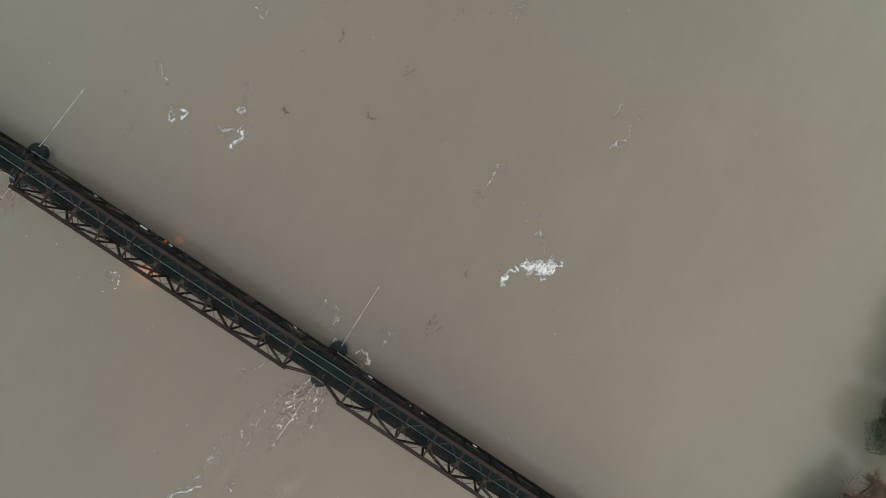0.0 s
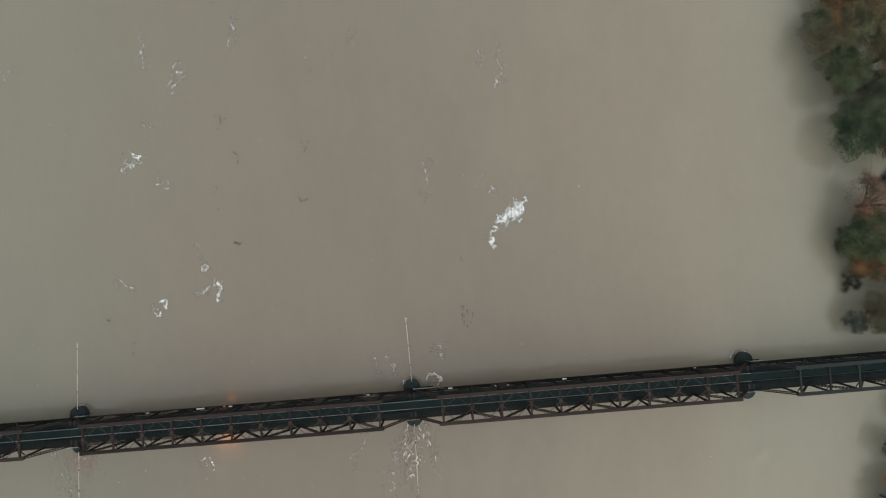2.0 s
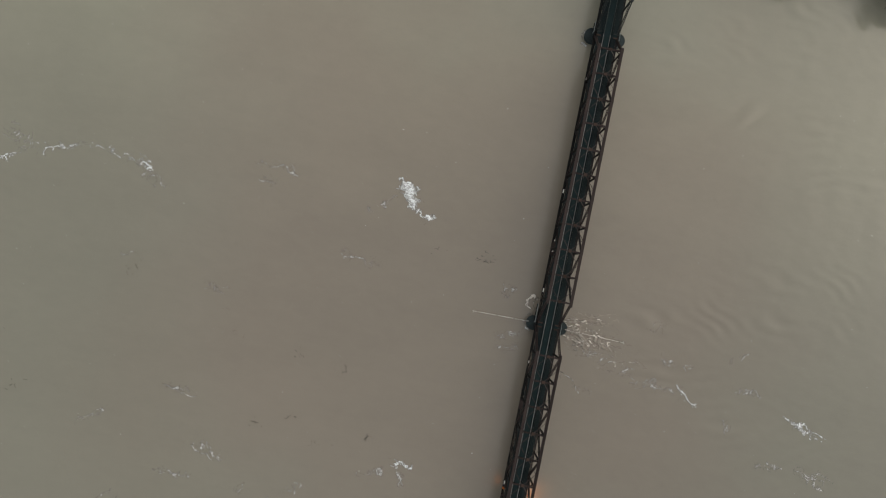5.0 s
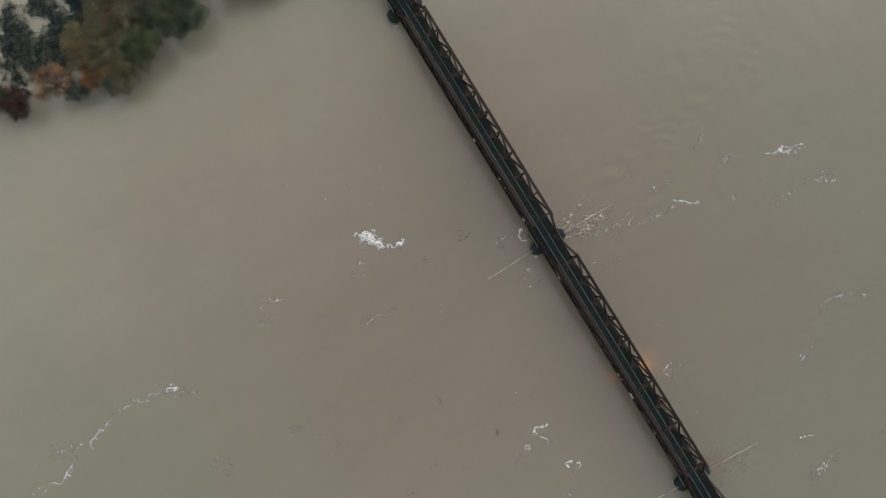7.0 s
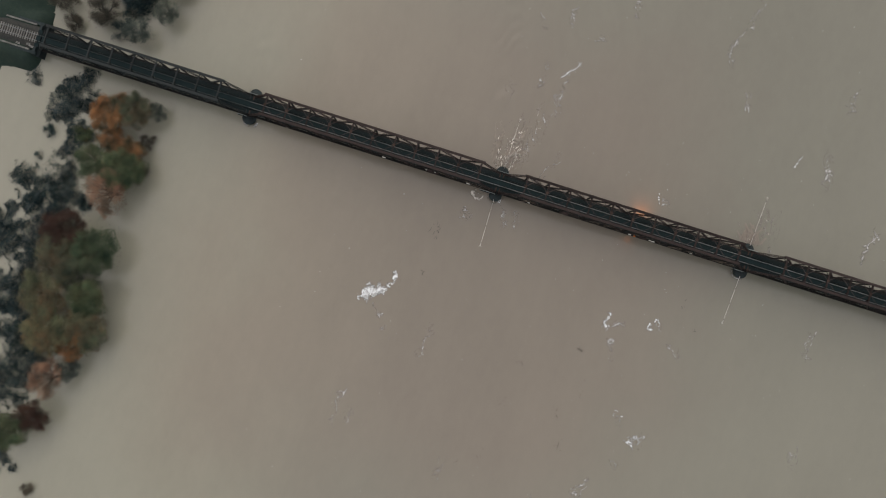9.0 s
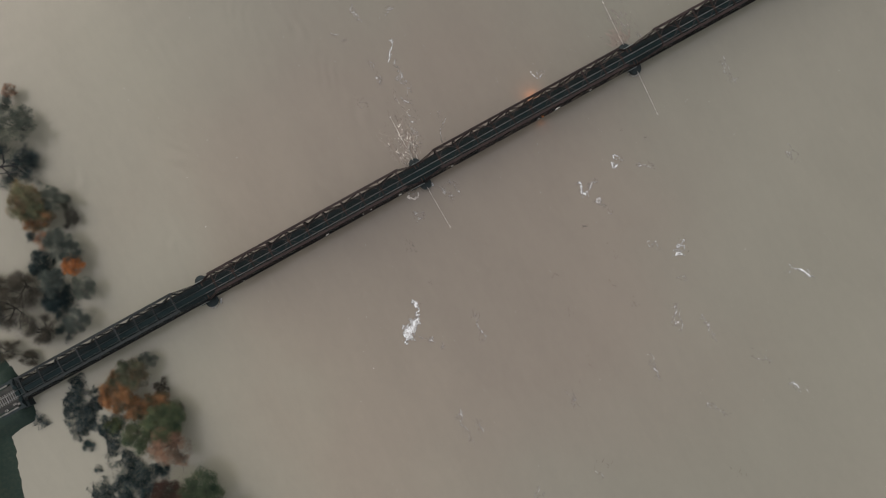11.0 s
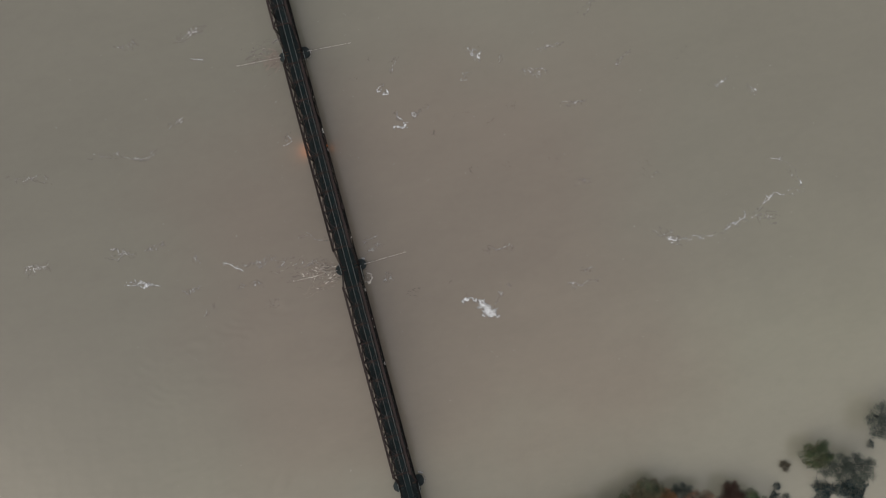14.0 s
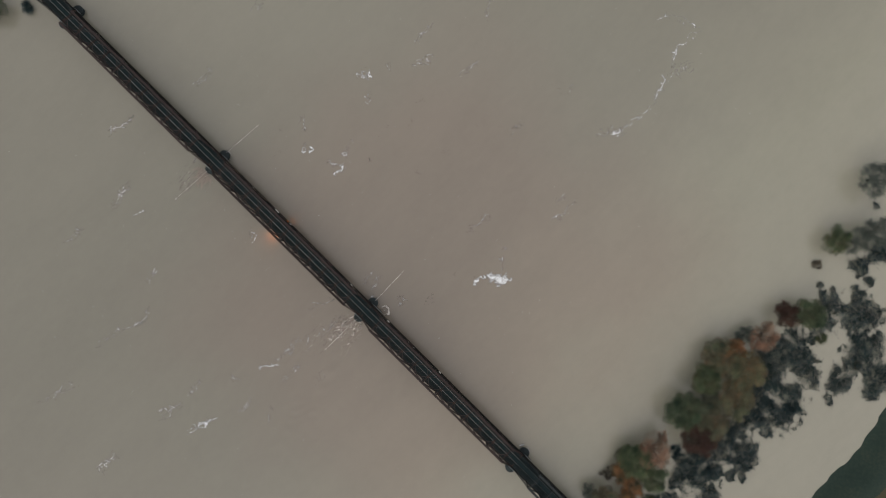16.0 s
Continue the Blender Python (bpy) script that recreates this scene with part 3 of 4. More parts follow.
for x in (16.2, 18.6):
    post = thing("marker_post", x, 2.45, 3.88, "short white marker post on the steel box", "post", "marker posts")
    part("post", Geo().tube((0, 0, -0.05), (0, 0, 0.8), 0.05, 0.05, 8).mesh("post", WHITE), post)
    part("plate", Geo().box(-0.18, 0.18, -0.03, 0.03, 0.5, 0.95).mesh("plate", WHITE), post)
for x, s, y, z, watts in ((-36.4, 1, 2.05, 3.05, 55), (-37.2, -1, 2.78, 2.5, 650)):
    lamp = thing("navigation_lamp", x, s * y, z, "orange navigation lamp hung on the truss over the water", "lamp", "navigation lamps")
    housing = part("housing", Geo().tube((0, s * 0.45, 0.1), (0, s * 0.45, 0.5), 0.30, 0.22, 12).mesh("housing", ORANGE), lamp)
    part("lens", Geo().tube((0, s * 0.45, -0.12), (0, s * 0.45, 0.1), 0.22, 0.28, 12).mesh("lens", LAMP), housing, "glowing orange glass")
    part("arm", Geo().bar((0, -s * 0.1, 0.45), (0, s * 0.45, 0.52), 0.08, 0.08).mesh("arm", DARK_STEEL), lamp)
    glow = new("lamp_glow", bpy.data.lights.new("lamp_glow", "SPOT"))
    glow.data.energy, glow.data.color, glow.data.shadow_soft_size = watts, (1.0, 0.30, 0.06), 0.9
    glow.data.spot_size, glow.data.spot_blend = radians(135), 1.0
    glow.matrix_world = look((x, s * 3.2, 2.3), (x + (0.9 if s > 0 else 0), s * 5.6, 0))


# ---- branches and reeds that the flood has left on the bottom chords ----
def flood_debris(x0, x1, y, count):
    ob = thing("flood_debris", (x0 + x1) / 2, y, 3.21, "tangle of brown branches and reeds caught on the bottom chord", "debris", "debris caught on the bridge", "stuff")
    reach = (x1 - x0) / 2
    for mat, share in ((DRIFT, 0.6), (REED, 0.4)):
        g = Geo()
        for _ in range(int(count * share)):
            x, a = np.clip(rng.normal(0, 0.5), -1, 1) * reach, rng.normal(0, 0.5)
            length, height = rng.uniform(0.5, 3.6), rng.uniform(0.02, 0.5)
            a *= 0.35
            d = Vector((math.cos(a), math.sin(a), rng.normal(0, 0.08))) * length / 2
            m = Vector((x, rng.normal(0, 0.16), height))
            bend = Vector((0, rng.normal(0, 0.12), 0.05))
            g.tube(m - d, m + bend, 0.03, 0.05, 4).tube(m + bend, m + d, 0.05, 0.02, 4)
        part("branch", g.mesh("branch", mat), ob)


for x0, x1, y, n in ((-53, -42, 2.25, 80), (-29.5, -20, 2.25, 50), (-63, -54, 2.25, 55), (-56, -40, -2.3, 100), (-64, -57, -2.3, 50), (-38, -28, 2.25, 36), (-33, -22, -2.3, 36), (-12, -4, 2.25, 24), (3, 8, 2.25, 18)):
    flood_debris(x0, x1, y, n)


# ---- flotsam and foam ----
def flakes(centres, sizes, z):
    """Flat domed foam flakes with uneven rims."""
    n, sides = len(centres), 6
    a = np.arange(sides) * 2 * math.pi / sides + rng.uniform(0, 6.3, (n, 1))
    r = sizes[:, None] * rng.uniform(0.25, 1.35, (n, sides))
    t = rng.uniform(0, 6.3, (n, 1))
    u, w = r * np.cos(a) * 1.7, r * np.sin(a) * 0.6
    rim = np.stack([centres[:, :1] + u * np.cos(t) - w * np.sin(t), centres[:, 1:2] + u * np.sin(t) + w * np.cos(t), np.full((n, sides), z)], -1)
    mid = np.concatenate([centres, np.full((n, 1), z) + 0.12 * sizes[:, None]], 1)[:, None]
    v = np.concatenate([rim, mid], 1).reshape(-1, 3)
    k = np.arange(n)[:, None] * (sides + 1)
    i = np.arange(sides)
    f = np.stack([k + i, k + (i + 1) % sides, k + sides + 0 * i], -1).reshape(-1, 3)
    return v, f


def beside(x, y, points):
    """How far places lie from a line."""
    best = np.full(x.shape, 1e9)
    pts = [np.array(p, float) for p in points]
    for a, b in zip(pts, pts[1:] or pts):
        d = b - a
        t = np.clip(((x - a[0]) * d[0] + (y - a[1]) * d[1]) / max(d @ d, 1e-9), 0, 1)
        best = np.minimum(best, np.hypot(x - a[0] - t * d[0], y - a[1] - t * d[1]))
    return best


foam_count = 0


def foam(points, width, mat, label, fill=0.5, web=2.0, grain=0.9, cell=0.10, stretch=1.0, lace=0.0, sway=0.0):
    """A torn, lacy sheet of foam along a line: heaped where it gathers, open webs where it thins out.
    fill: how closed it is; web: how thin its threads are; stretch: how much longer the webs run along y; lace: how far threads alone make it up; sway: how far it wanders from the line."""
    global foam_count
    foam_count += 1
    seed = foam_count * 7
    px, py = [p[0] for p in points], [p[1] for p in points]
    room = width * 1.7 + sway
    xs, ys = np.arange(min(px) - room, max(px) + room, cell), np.arange(min(py) - room, max(py) + room, cell)
    X, Y = np.meshgrid(xs, ys, indexing="ij")
    L = Y / stretch
    U = X + width * 0.55 / stretch * field(X, L, 0.9 / width, seed) + 0.35 * field(X, L, 0.8, seed + 1)
    V = Y + width * 0.55 * field(X, L, 0.9 / width, seed + 2) + 0.35 * field(X, L, 0.8, seed + 3)
    if sway:
        U, V = U + sway * 2 * field(X, Y, 0.16, seed + 8, 3), V + sway * 2 * field(X, Y, 0.16, seed + 9, 3)
    near = 1 - beside(U, V, points) / width
    thread = 1 - np.abs(field(U, V / stretch, grain, seed + 4)) * web
    clot = field(U, V / stretch, grain * 0.45, seed + 5, 3)
    marble = np.abs(field(U, V / stretch, grain * 2.6, seed + 6, 3))
    value = near * (0.9 - 0.35 * lace) + thread * (0.45 + 0.45 * lace) + clot * (0.45 - 0.15 * lace) - 1.2 + fill
    value = np.where(value > 0, value * (0.25 + 1.5 * marble), value)
    value = np.where(near > -0.25, value, -1)
    keep = value[:-1, :-1] > 0
    if not keep.any():
        return
    Z = 0.05 + 0.13 * np.clip(value, 0, 1) ** 0.8
    k = np.arange(X.size).reshape(X.shape)
    f = np.stack([k[:-1, :-1][keep], k[1:, :-1][keep], k[1:, 1:][keep], k[:-1, 1:][keep]], -1)
    used, f = np.unique(f, return_inverse=True)
    v = np.stack([X.ravel()[used], Y.ravel()[used], Z.ravel()[used]], -1)
    v[:, :2] += rng.uniform(-0.35, 0.35, (len(v), 2)) * cell
    me = array_mesh("foam", v, f.reshape(-1, 4), mat)
    me.shade_smooth()
    tagged(new("foam", me), label, "foam", kind="stuff")


PATCH = "torn patch of white foam drifting on the brown water"
WISP = "thin wisp of pale foam drifting on the brown water"
foam([(20.6, 34.8), (22.4, 35.9), (23.3, 34.9), (23.8, 36.5)], 1.25, FOAM, PATCH, 0.98, 1.5, 0.8)
foam([(20.8, 34.6), (23.4, 36.8)], 1.9, FOAM, PATCH, 0.62, 2.6, 1.1)
foam([(24.2, 37.0), (25.4, 38.4)], 0.6, FOAM, PATCH, 0.75, 2.0, 1.2)
foam([(18.3, 29.4), (18.0, 31.0), (18.5, 32.1), (19.2, 33.1)], 0.8, FOAM, PATCH, 0.88, 2.2, 1.1)
foam([(19.2, 33.0), (21.2, 34.2)], 0.7, THIN, PATCH, 0.80, 2.4, 1.0)
foam([(21.4, 38.5), (18.8, 41.0), (17.6, 42.6), (17.4, 44.4)], 0.9, THIN, WISP, 0.72, 3.0, 0.9)
foam([(-37.2, 23.1), (-36.6, 24.9), (-36.3, 27.5)], 0.8, FOAM, PATCH, 0.80, 2.2)
foam([(-41.5, 24.5), (-39, 25.1), (-37.2, 26.7)], 0.7, THIN, WISP, 0.72, 3.0)
foam([(-40.6, 34.5), (-40.1, 31.7), (-39, 29.5)], 0.9, THIN, WISP, 0.72, 3.0)
# drifting streaks and patches
for pts, w, m, fill in (
    ([(5.6, 40.6), (6.6, 43.6), (6, 47.5)], 1.1, THIN, 0.50), ([(5.2, 9.0), (6.0, 12.0)], 1.3, THIN, 0.55),
    ([(6.0, -1.5), (6.3, 1.5)], 1.2, THIN, 0.45), ([(-70.7, -6.5), (-70.4, -2.0)], 1.0, THIN, 0.50),
    ([(-8.6, -31.0), (-9.6, -33.5), (-11.0, -36.8)], 1.0, FOAM, 0.55), ([(-9.0, -22.0), (-8.6, -27.5), (-8.8, -31.0)], 1.0, THIN, 0.55),
    ([(-13.2, -43.2), (-15.0, -45.4)], 1.0, THIN, 0.50), ([(-21.0, -53.0), (-20.8, -57.5)], 1.2, THIN, 0.50),
    ([(-5.5, -46), (-6.5, -49)], 0.9, THIN, 0.45), ([(1.0, -43), (3.0, -45)], 1.0, THIN, 0.42),
    ([(-55, -38), (-54.5, -42)], 1.1, THIN, 0.45), ([(-49.6, -47.5), (-47.3, -53.0)], 1.1, THIN, 0.50),
    ([(-11.2, -57.5), (-11.6, -61.5), (-12.6, -66)], 0.9, FOAM, 0.55), ([(-20.2, -63.0), (-22.4, -68.0)], 2.0, THIN, 0.52),
    ([(-52.5, -66.7), (-50.2, -58.0), (-47.5, -52.0)], 0.9, THIN, 0.45), ([(-78.4, -32.0), (-81.6, -26.0)], 1.6, THIN, 0.50),
    ([(-97.5, -16.5), (-96.0, -9.5)], 1.2, THIN, 0.50), ([(-71.6, -0.5), (-71.4, 1.6)], 0.8, FOAM, 0.45),
    ([(-12.6, -11.0), (-9.6, -1.5)], 0.9, THIN, 0.45), ([(-24.5, -88.0), (-23.5, -93.5)], 1.6, THIN, 0.55),
    ([(-50.2, -83.3), (-48.5, -80.0), (-53.0, -92.0)], 1.0, THIN, 0.50), ([(-80.7, -46.0), (-81.8, -52.0)], 1.1, THIN, 0.52),
    ([(-41.8, -6.5), (-41.6, -10.8)], 1.1, FOAM, 0.48), ([(3.4, -23.5), (3.8, -27.0)], 0.9, THIN, 0.50),
    ([(-71.5, -27.0), (-71.6, -30.0)], 0.7, FOAM, 0.45), ([(-2.0, -28.0), (-2.4, -33.0)], 0.9, THIN, 0.45),
):
    foam(pts, w * 0.9, m, PATCH if m is FOAM else WISP, fill + (0.02 if m is FOAM else 0.10), 3.4, 0.8, lace=0.6, sway=0.7)
    foam(pts, 0.26, m, WISP, 0.70, 1.2, 0.5, 0.08, sway=1.0)
for pts, w, m, fill in (
    ([(16.0, 93.5), (18.0, 97.0), (16.8, 100)], 1.5, FOAM, 0.48), ([(16.4, 99.7), (18.6, 107), (18.4, 112.4), (15.5, 119)], 0.75, FOAM, 0.50),
    ([(15.5, 119), (12.2, 126.4), (12.2, 137)], 0.75, FOAM, 0.52), ([(12, 136), (6.1, 134.6), (0.8, 131)], 0.8, FOAM, 0.45),
    ([(17.5, 97), (13, 90)], 1.1, THIN, 0.45), ([(-6.6, 70.5), (-6.9, 76)], 1.0, THIN, 0.50),
    ([(-43, 66), (-42.0, 71.2)], 1.5, THIN, 0.55), ([(-48.5, 71.5), (-47.6, 77)], 1.0, THIN, 0.48),
    ([(-46.8, 46.0), (-47.2, 49.0)], 0.9, FOAM, 0.50), ([(-53.8, 51.4), (-51.6, 53.0)], 1.1, FOAM, 0.45),
    ([(-48.6, 22), (-50.4, 24.2)], 1.0, FOAM, 0.50), ([(-54.0, 26.2), (-56.6, 29.4)], 0.9, THIN, 0.50),
    ([(-62, 98.2), (-64.0, 102.2)], 1.1, FOAM, 0.60), ([(-80.9, 76.1), (-79, 73), (-75.4, 70.1)], 1.0, FOAM, 0.45),
    ([(-24, 118.5), (-25.2, 124)], 1.0, FOAM, 0.52), ([(-21.4, 129.2), (-18, 130.6)], 0.9, FOAM, 0.48),
    ([(-88, 12), (-88.6, 19.5)], 1.0, THIN, 0.50), ([(-91.3, 42.2), (-94, 46)], 1.3, THIN, 0.50),
    ([(19, 65), (19.4, 68)], 1.0, THIN, 0.42), ([(-48.4, 59.0), (-49.4, 60.5)], 0.9, THIN, 0.50),
    ([(-38.0, 93.0), (-42.0, 97.5)], 1.1, THIN, 0.45), ([(-29.5, 80), (-30.2, 74)], 0.9, THIN, 0.45),
    ([(-55.2, 86.4), (-59.0, 90.0)], 1.2, THIN, 0.50), ([(21.5, 69.5), (23.0, 64.5), (21.8, 61.0)], 0.9, THIN, 0.48),
    ([(16.5, 122.5), (19.0, 127.0)], 2.0, THIN, 0.50), ([(-4.3, 92), (-4.0, 95)], 0.9, THIN, 0.45),
):
    foam(pts, w * 0.9, m, PATCH if m is FOAM else WISP, fill + (0.02 if m is FOAM else 0.10), 3.4, 0.8, lace=0.6, sway=0.7)
    foam(pts, 0.26, m, WISP, 0.70, 1.2, 0.5, 0.08, sway=1.0)
# stray bubbles and flecks carried by the current
fleck = np.stack([rng.uniform(-120, 60, 420), rng.uniform(-75, 150, 420)], -1)
fleck = fleck[np.abs(fleck[:, 1]) > 5]
v, f = flakes(fleck, rng.uniform(0.03, 0.09, len(fleck)), 0.12)
tagged(new("foam_flecks", array_mesh("foam_flecks", v, f, FOAM)), "scattered white foam flecks on the river", "foam", kind="stuff")


CHURN, _t, _b = material("churned_water")
_at = node(_t, "ShaderNodeSeparateXYZ")
_t.links.new(_t.nodes.new("ShaderNodeTexCoord").outputs["Object"], _at.inputs[0])
_rise = node(_t, "ShaderNodeMapRange", From_Min=0.03, From_Max=0.32)
_t.links.new(_at.outputs["Z"], _rise.inputs["Value"])
_froth = blend(_t, 1.0, _rise.outputs["Result"], steps(_t, noise_at(_t, 3.5, 5), ((0.3, (0.3, 0.3, 0.3)), (0.62, (1, 1, 1)))), "MULTIPLY")
_t.links.new(steps(_t, _froth, ((0.0, (0.188, 0.167, 0.138)), (0.45, (0.212, 0.200, 0.172)), (1.0, (0.44, 0.44, 0.41)))), _b.inputs["Base Color"])
_b.inputs["Roughness"].default_value = 0.3
_b.inputs["IOR"].default_value = 1.4
bump(_t, _b, noise_at(_t, 2.5, 5), 0.6, 0.08)


def wake(px, strength, reach, label):
    """Churned water behind a pier: curling ridges with froth on their crests, sinking back into the river downstream."""
    xs, ys = np.arange(-10.5, 8.5, 0.13), np.arange(0, reach + 3, 0.13)
    z = np.empty((len(xs), len(ys)))
    for i, x in enumerate(xs):
        for j, d in enumerate(ys):
            w = noise.noise_vector(Vector((x * 0.33, d * 0.27, px))) * 1.5
            u = (x + 0.12 * d + w.x * 0.8) / (1 + 0.10 * d)
            v = d + w.y
            curl = noise.noise(Vector((u * 0.95, v * 0.24, 5.0 + px))) + 0.5 * noise.noise(Vector((u * 2.3, v * 0.95, 9.0)))
            ridge = max(0.0, 1 - abs(curl) * 4.6) ** 1.7
            patch = noise.noise(Vector((x * 0.28, d * 0.2, 21.0 + px))) * 1.5 + 0.85
            spread = math.exp(-((x + 0.12 * d) / (3.2 + 0.36 * d)) ** 4)
            fade = min(1.0, d / 1.2) * max(0.0, 1 - (d / reach) ** 1.4)
            mask = spread * fade * min(1.0, max(0.0, patch))
            z[i, j] = -0.07 + mask * (0.11 + 0.36 * strength * ridge)
    v = np.stack([*np.meshgrid(xs, -4.2 - ys, indexing="ij"), z], -1).reshape(-1, 3)
    k = np.arange(z.size).reshape(z.shape)
    f = np.stack([k[:-1, 1:], k[1:, 1:], k[1:, :-1], k[:-1, :-1]], -1).reshape(-1, 4)
    me = array_mesh("wake", v, f, CHURN)
    me.shade_smooth()
    ob = tagged(new("wake", me), label, "wake", kind="stuff")
    ob.matrix_basis = pose(px, 0, 0)
    # white water close under the nose, then long pale threads torn out along the current
    for side, lean in ((-1, 1.6), (1, 0.9)):
        foam([(px + side * 1.5, -4.0), (px + side * 1.9, -6.2), (px + side * (1.9 + lean * 2), -5.0 - 0.45 * reach)], 1.25, CREAM, "white water streaming off the pier nose", 0.30 + 0.16 * strength, 5.0, 1.0, 0.07, 3.6, 0.9)
    foam([(px - 0.6, -5.0), (px - 1.6, -4.0 - 0.55 * reach), (px - 3.0, -4.0 - reach)], 4.4, CREAM, "web of foam threads trailing behind the bridge pier", 0.22 + 0.20 * strength, 6.5, 0.80, 0.07, 3.6, 1.0)
    foam([(px + 0.9, -5.0), (px + 1.8, -4.0 - 0.5 * reach)], 1.9, CREAM, "web of foam threads trailing behind the bridge pier", 0.18 + 0.20 * strength, 6.5, 0.95, 0.07, 3.6, 1.0)
    foam([(px - 4.0, -9.0), (px - 6.5, -6.0 - reach)], 1.8, THIN, "thin foam trailing behind the bridge pier", 0.45, 4.5, 0.7, 0.09, 3.0, 1.0)


WAKE = "churned water with froth on its crests behind the bridge pier"
wake(0.0, 1.0, 15.0, WAKE)
wake(-SPAN, 0.45, 8.0, WAKE)
# the lip of water piled against the middle pier, and its boil upstream
ring = [(4.2 + 1.45 * math.cos(a), 3.6 + 1.5 * math.sin(a)) for a in np.linspace(0.15, 2.75, 14)]
foam(ring, 0.34, CREAM, "curved lip of foam beside the pier nose", 1.10, 0.9, 1.4, 0.06)
foam([(3.3, 3.1), (4.0, 3.7), (4.9, 3.0)], 0.55, CREAM, "broken foam beside the pier nose", 0.70, 2.4, 1.4, 0.06)
for line in ([(-6.4, 5.0), (-7.3, 9.4)], [(-2.6, 5.0), (-4.5, 9.8)]):
    foam(line, 1.25, THIN, "rising bubbles upstream of the pier", 0.52, 3.6, 1.8, 0.08, 1.5, 0.7)
nose = [(1.75 * math.cos(a), 3.1 + 1.7 * math.sin(a)) for a in np.linspace(0, math.pi, 14)]
for px in (0.0, -SPAN, SPAN):
    foam([(px + x, y) for x, y in nose], 0.22, THIN, "fine foam line where the water meets the pier", 0.7, 1.2, 1.5, 0.07)
    foam([(px - 1.9, 3.5), (px - 1.5, 4.4)], 0.5, FOAM, "splash of foam at the shoulder of the pier", 0.6, 1.6, 1.5, 0.08)


def driftwood(x, y, count, size):
    ob = thing("driftwood", x, y, 0.0, "dark twigs and bits of driftwood floating on the flood", "driftwood", "driftwood on the river")
    for k in range(count + 2):
        g = Geo()
        dx, dy, a = rng.normal(0, size * 0.55), rng.normal(0, size * 1.1), rng.normal(1.2, 0.8)
        length = (0.1 + rng.uniform(0, 1) ** 3) * size * 1.1
        mid = Vector((dx + rng.normal(0, 0.12) * size, dy, 0.08))
        p, q = Vector((dx - math.cos(a) * length / 2, dy - math.sin(a) * length / 2, 0.06)), Vector((dx + math.cos(a) * length / 2, dy + math.sin(a) * length / 2, 0.06))
        g.tube(p, mid, 0.02, 0.036, 5).tube(mid, q, 0.036, 0.012, 5)
        for _ in range(2):
            b = mid.lerp(q, rng.uniform(0.1, 0.8))
            g.tube(b, b + Vector((math.cos(a + rng.normal(0, 1.0)), math.sin(a + rng.normal(0, 1.0)), 0.05)) * length * 0.3, 0.035, 0.012, 4)
        part("branch", g.mesh("branch", DRIFT), ob)


for x, y, n, s in ((12.0, 15.6, 9, 1.3), (11.7, 26.8, 3, 1.0), (-59.1, 20.2, 3, 0.7), (-54.5, 15.6, 3, 0.8), (-33.0, 33.8, 5, 0.9), (-31.5, 51.5, 5, 0.9),
                   (-6.6, 93.2, 6, 1.1), (-34.6, 59.4, 7, 1.0), (-17.4, 52.6, 7, 1.0), (-18.6, 42.2, 5, 0.9), (-37.1, 113, 3, 1.4), (-36.4, 44.5, 5, 0.9),
                   (-0.6, -18.0, 2, 1.3), (7, 41.4, 3, 0.6), (-15.5, 66.3, 4, 0.9), (-10.9, 70.3, 3, 0.7), (-53.6, 52.6, 4, 0.8), (16.6, 31.0, 4, 0.5)):
    driftwood(x, y, n, s)


# ---- trees and scrub on the flooded bank ----
def leaf_quads(p, n, size):
    """Small pointed leaves at places p that face n: arrays of corners and faces."""
    count = len(p)
    n = n / (np.linalg.norm(n, axis=1)[:, None] + 1e-9)
    a = np.cross(n, rng.normal(0, 1, (count, 3)))
    a /= np.linalg.norm(a, axis=1)[:, None] + 1e-9
    b = np.cross(n, a)
    s = (size * rng.uniform(0.5, 1.4, count))[:, None]
    v = np.stack([p - a * s, p - b * s * 0.6, p + a * s, p + b * s * 0.6], 1).reshape(-1, 3)
    return v, np.arange(count * 4).reshape(-1, 4)


def twig_slivers(base, d, length, width):
    """Thin tapering twigs from base along d."""
    count = len(base)
    d = d / (np.linalg.norm(d, axis=1)[:, None] + 1e-9)
    a = np.cross(d, rng.normal(0, 1, (count, 3)))
    a /= np.linalg.norm(a, axis=1)[:, None] + 1e-9
    b = np.cross(d, a)
    tip = base + d * length[:, None]
    v = np.stack([base + a * width, base - a * width * 0.5 + b * width * 0.87, base - a * width * 0.5 - b * width * 0.87, tip], 1).reshape(-1, 3)
    k = np.arange(count)[:, None] * 4
    return v, np.concatenate([k + np.array(t) for t in ((0, 1, 3), (1, 2, 3), (2, 0, 3))], 0)


def limbs(g, p, d, length, radius, depth, ends, spread=0.6, lift=0.12, reach=(0.5, 0.74)):
    q = p + d * length
    g.tube(p, q, radius, radius * 0.62, 6 if radius > 0.08 else 4 if radius > 0.03 else 3)
    if depth <= 2:
        ends.extend((q, p.lerp(q, 0.5)) if depth < 2 else (q,))
    if depth == 0:
        return
    for k in range(3 if depth > 1 else 4):
        turn = Vector(rng.normal(0, spread, 3)) + Vector((0, 0, lift))
        limbs(g, q if k else p.lerp(q, 0.7), (d + turn).normalized(), length * rng.uniform(*reach), radius * 0.6, depth - 1, ends, spread, lift, reach)


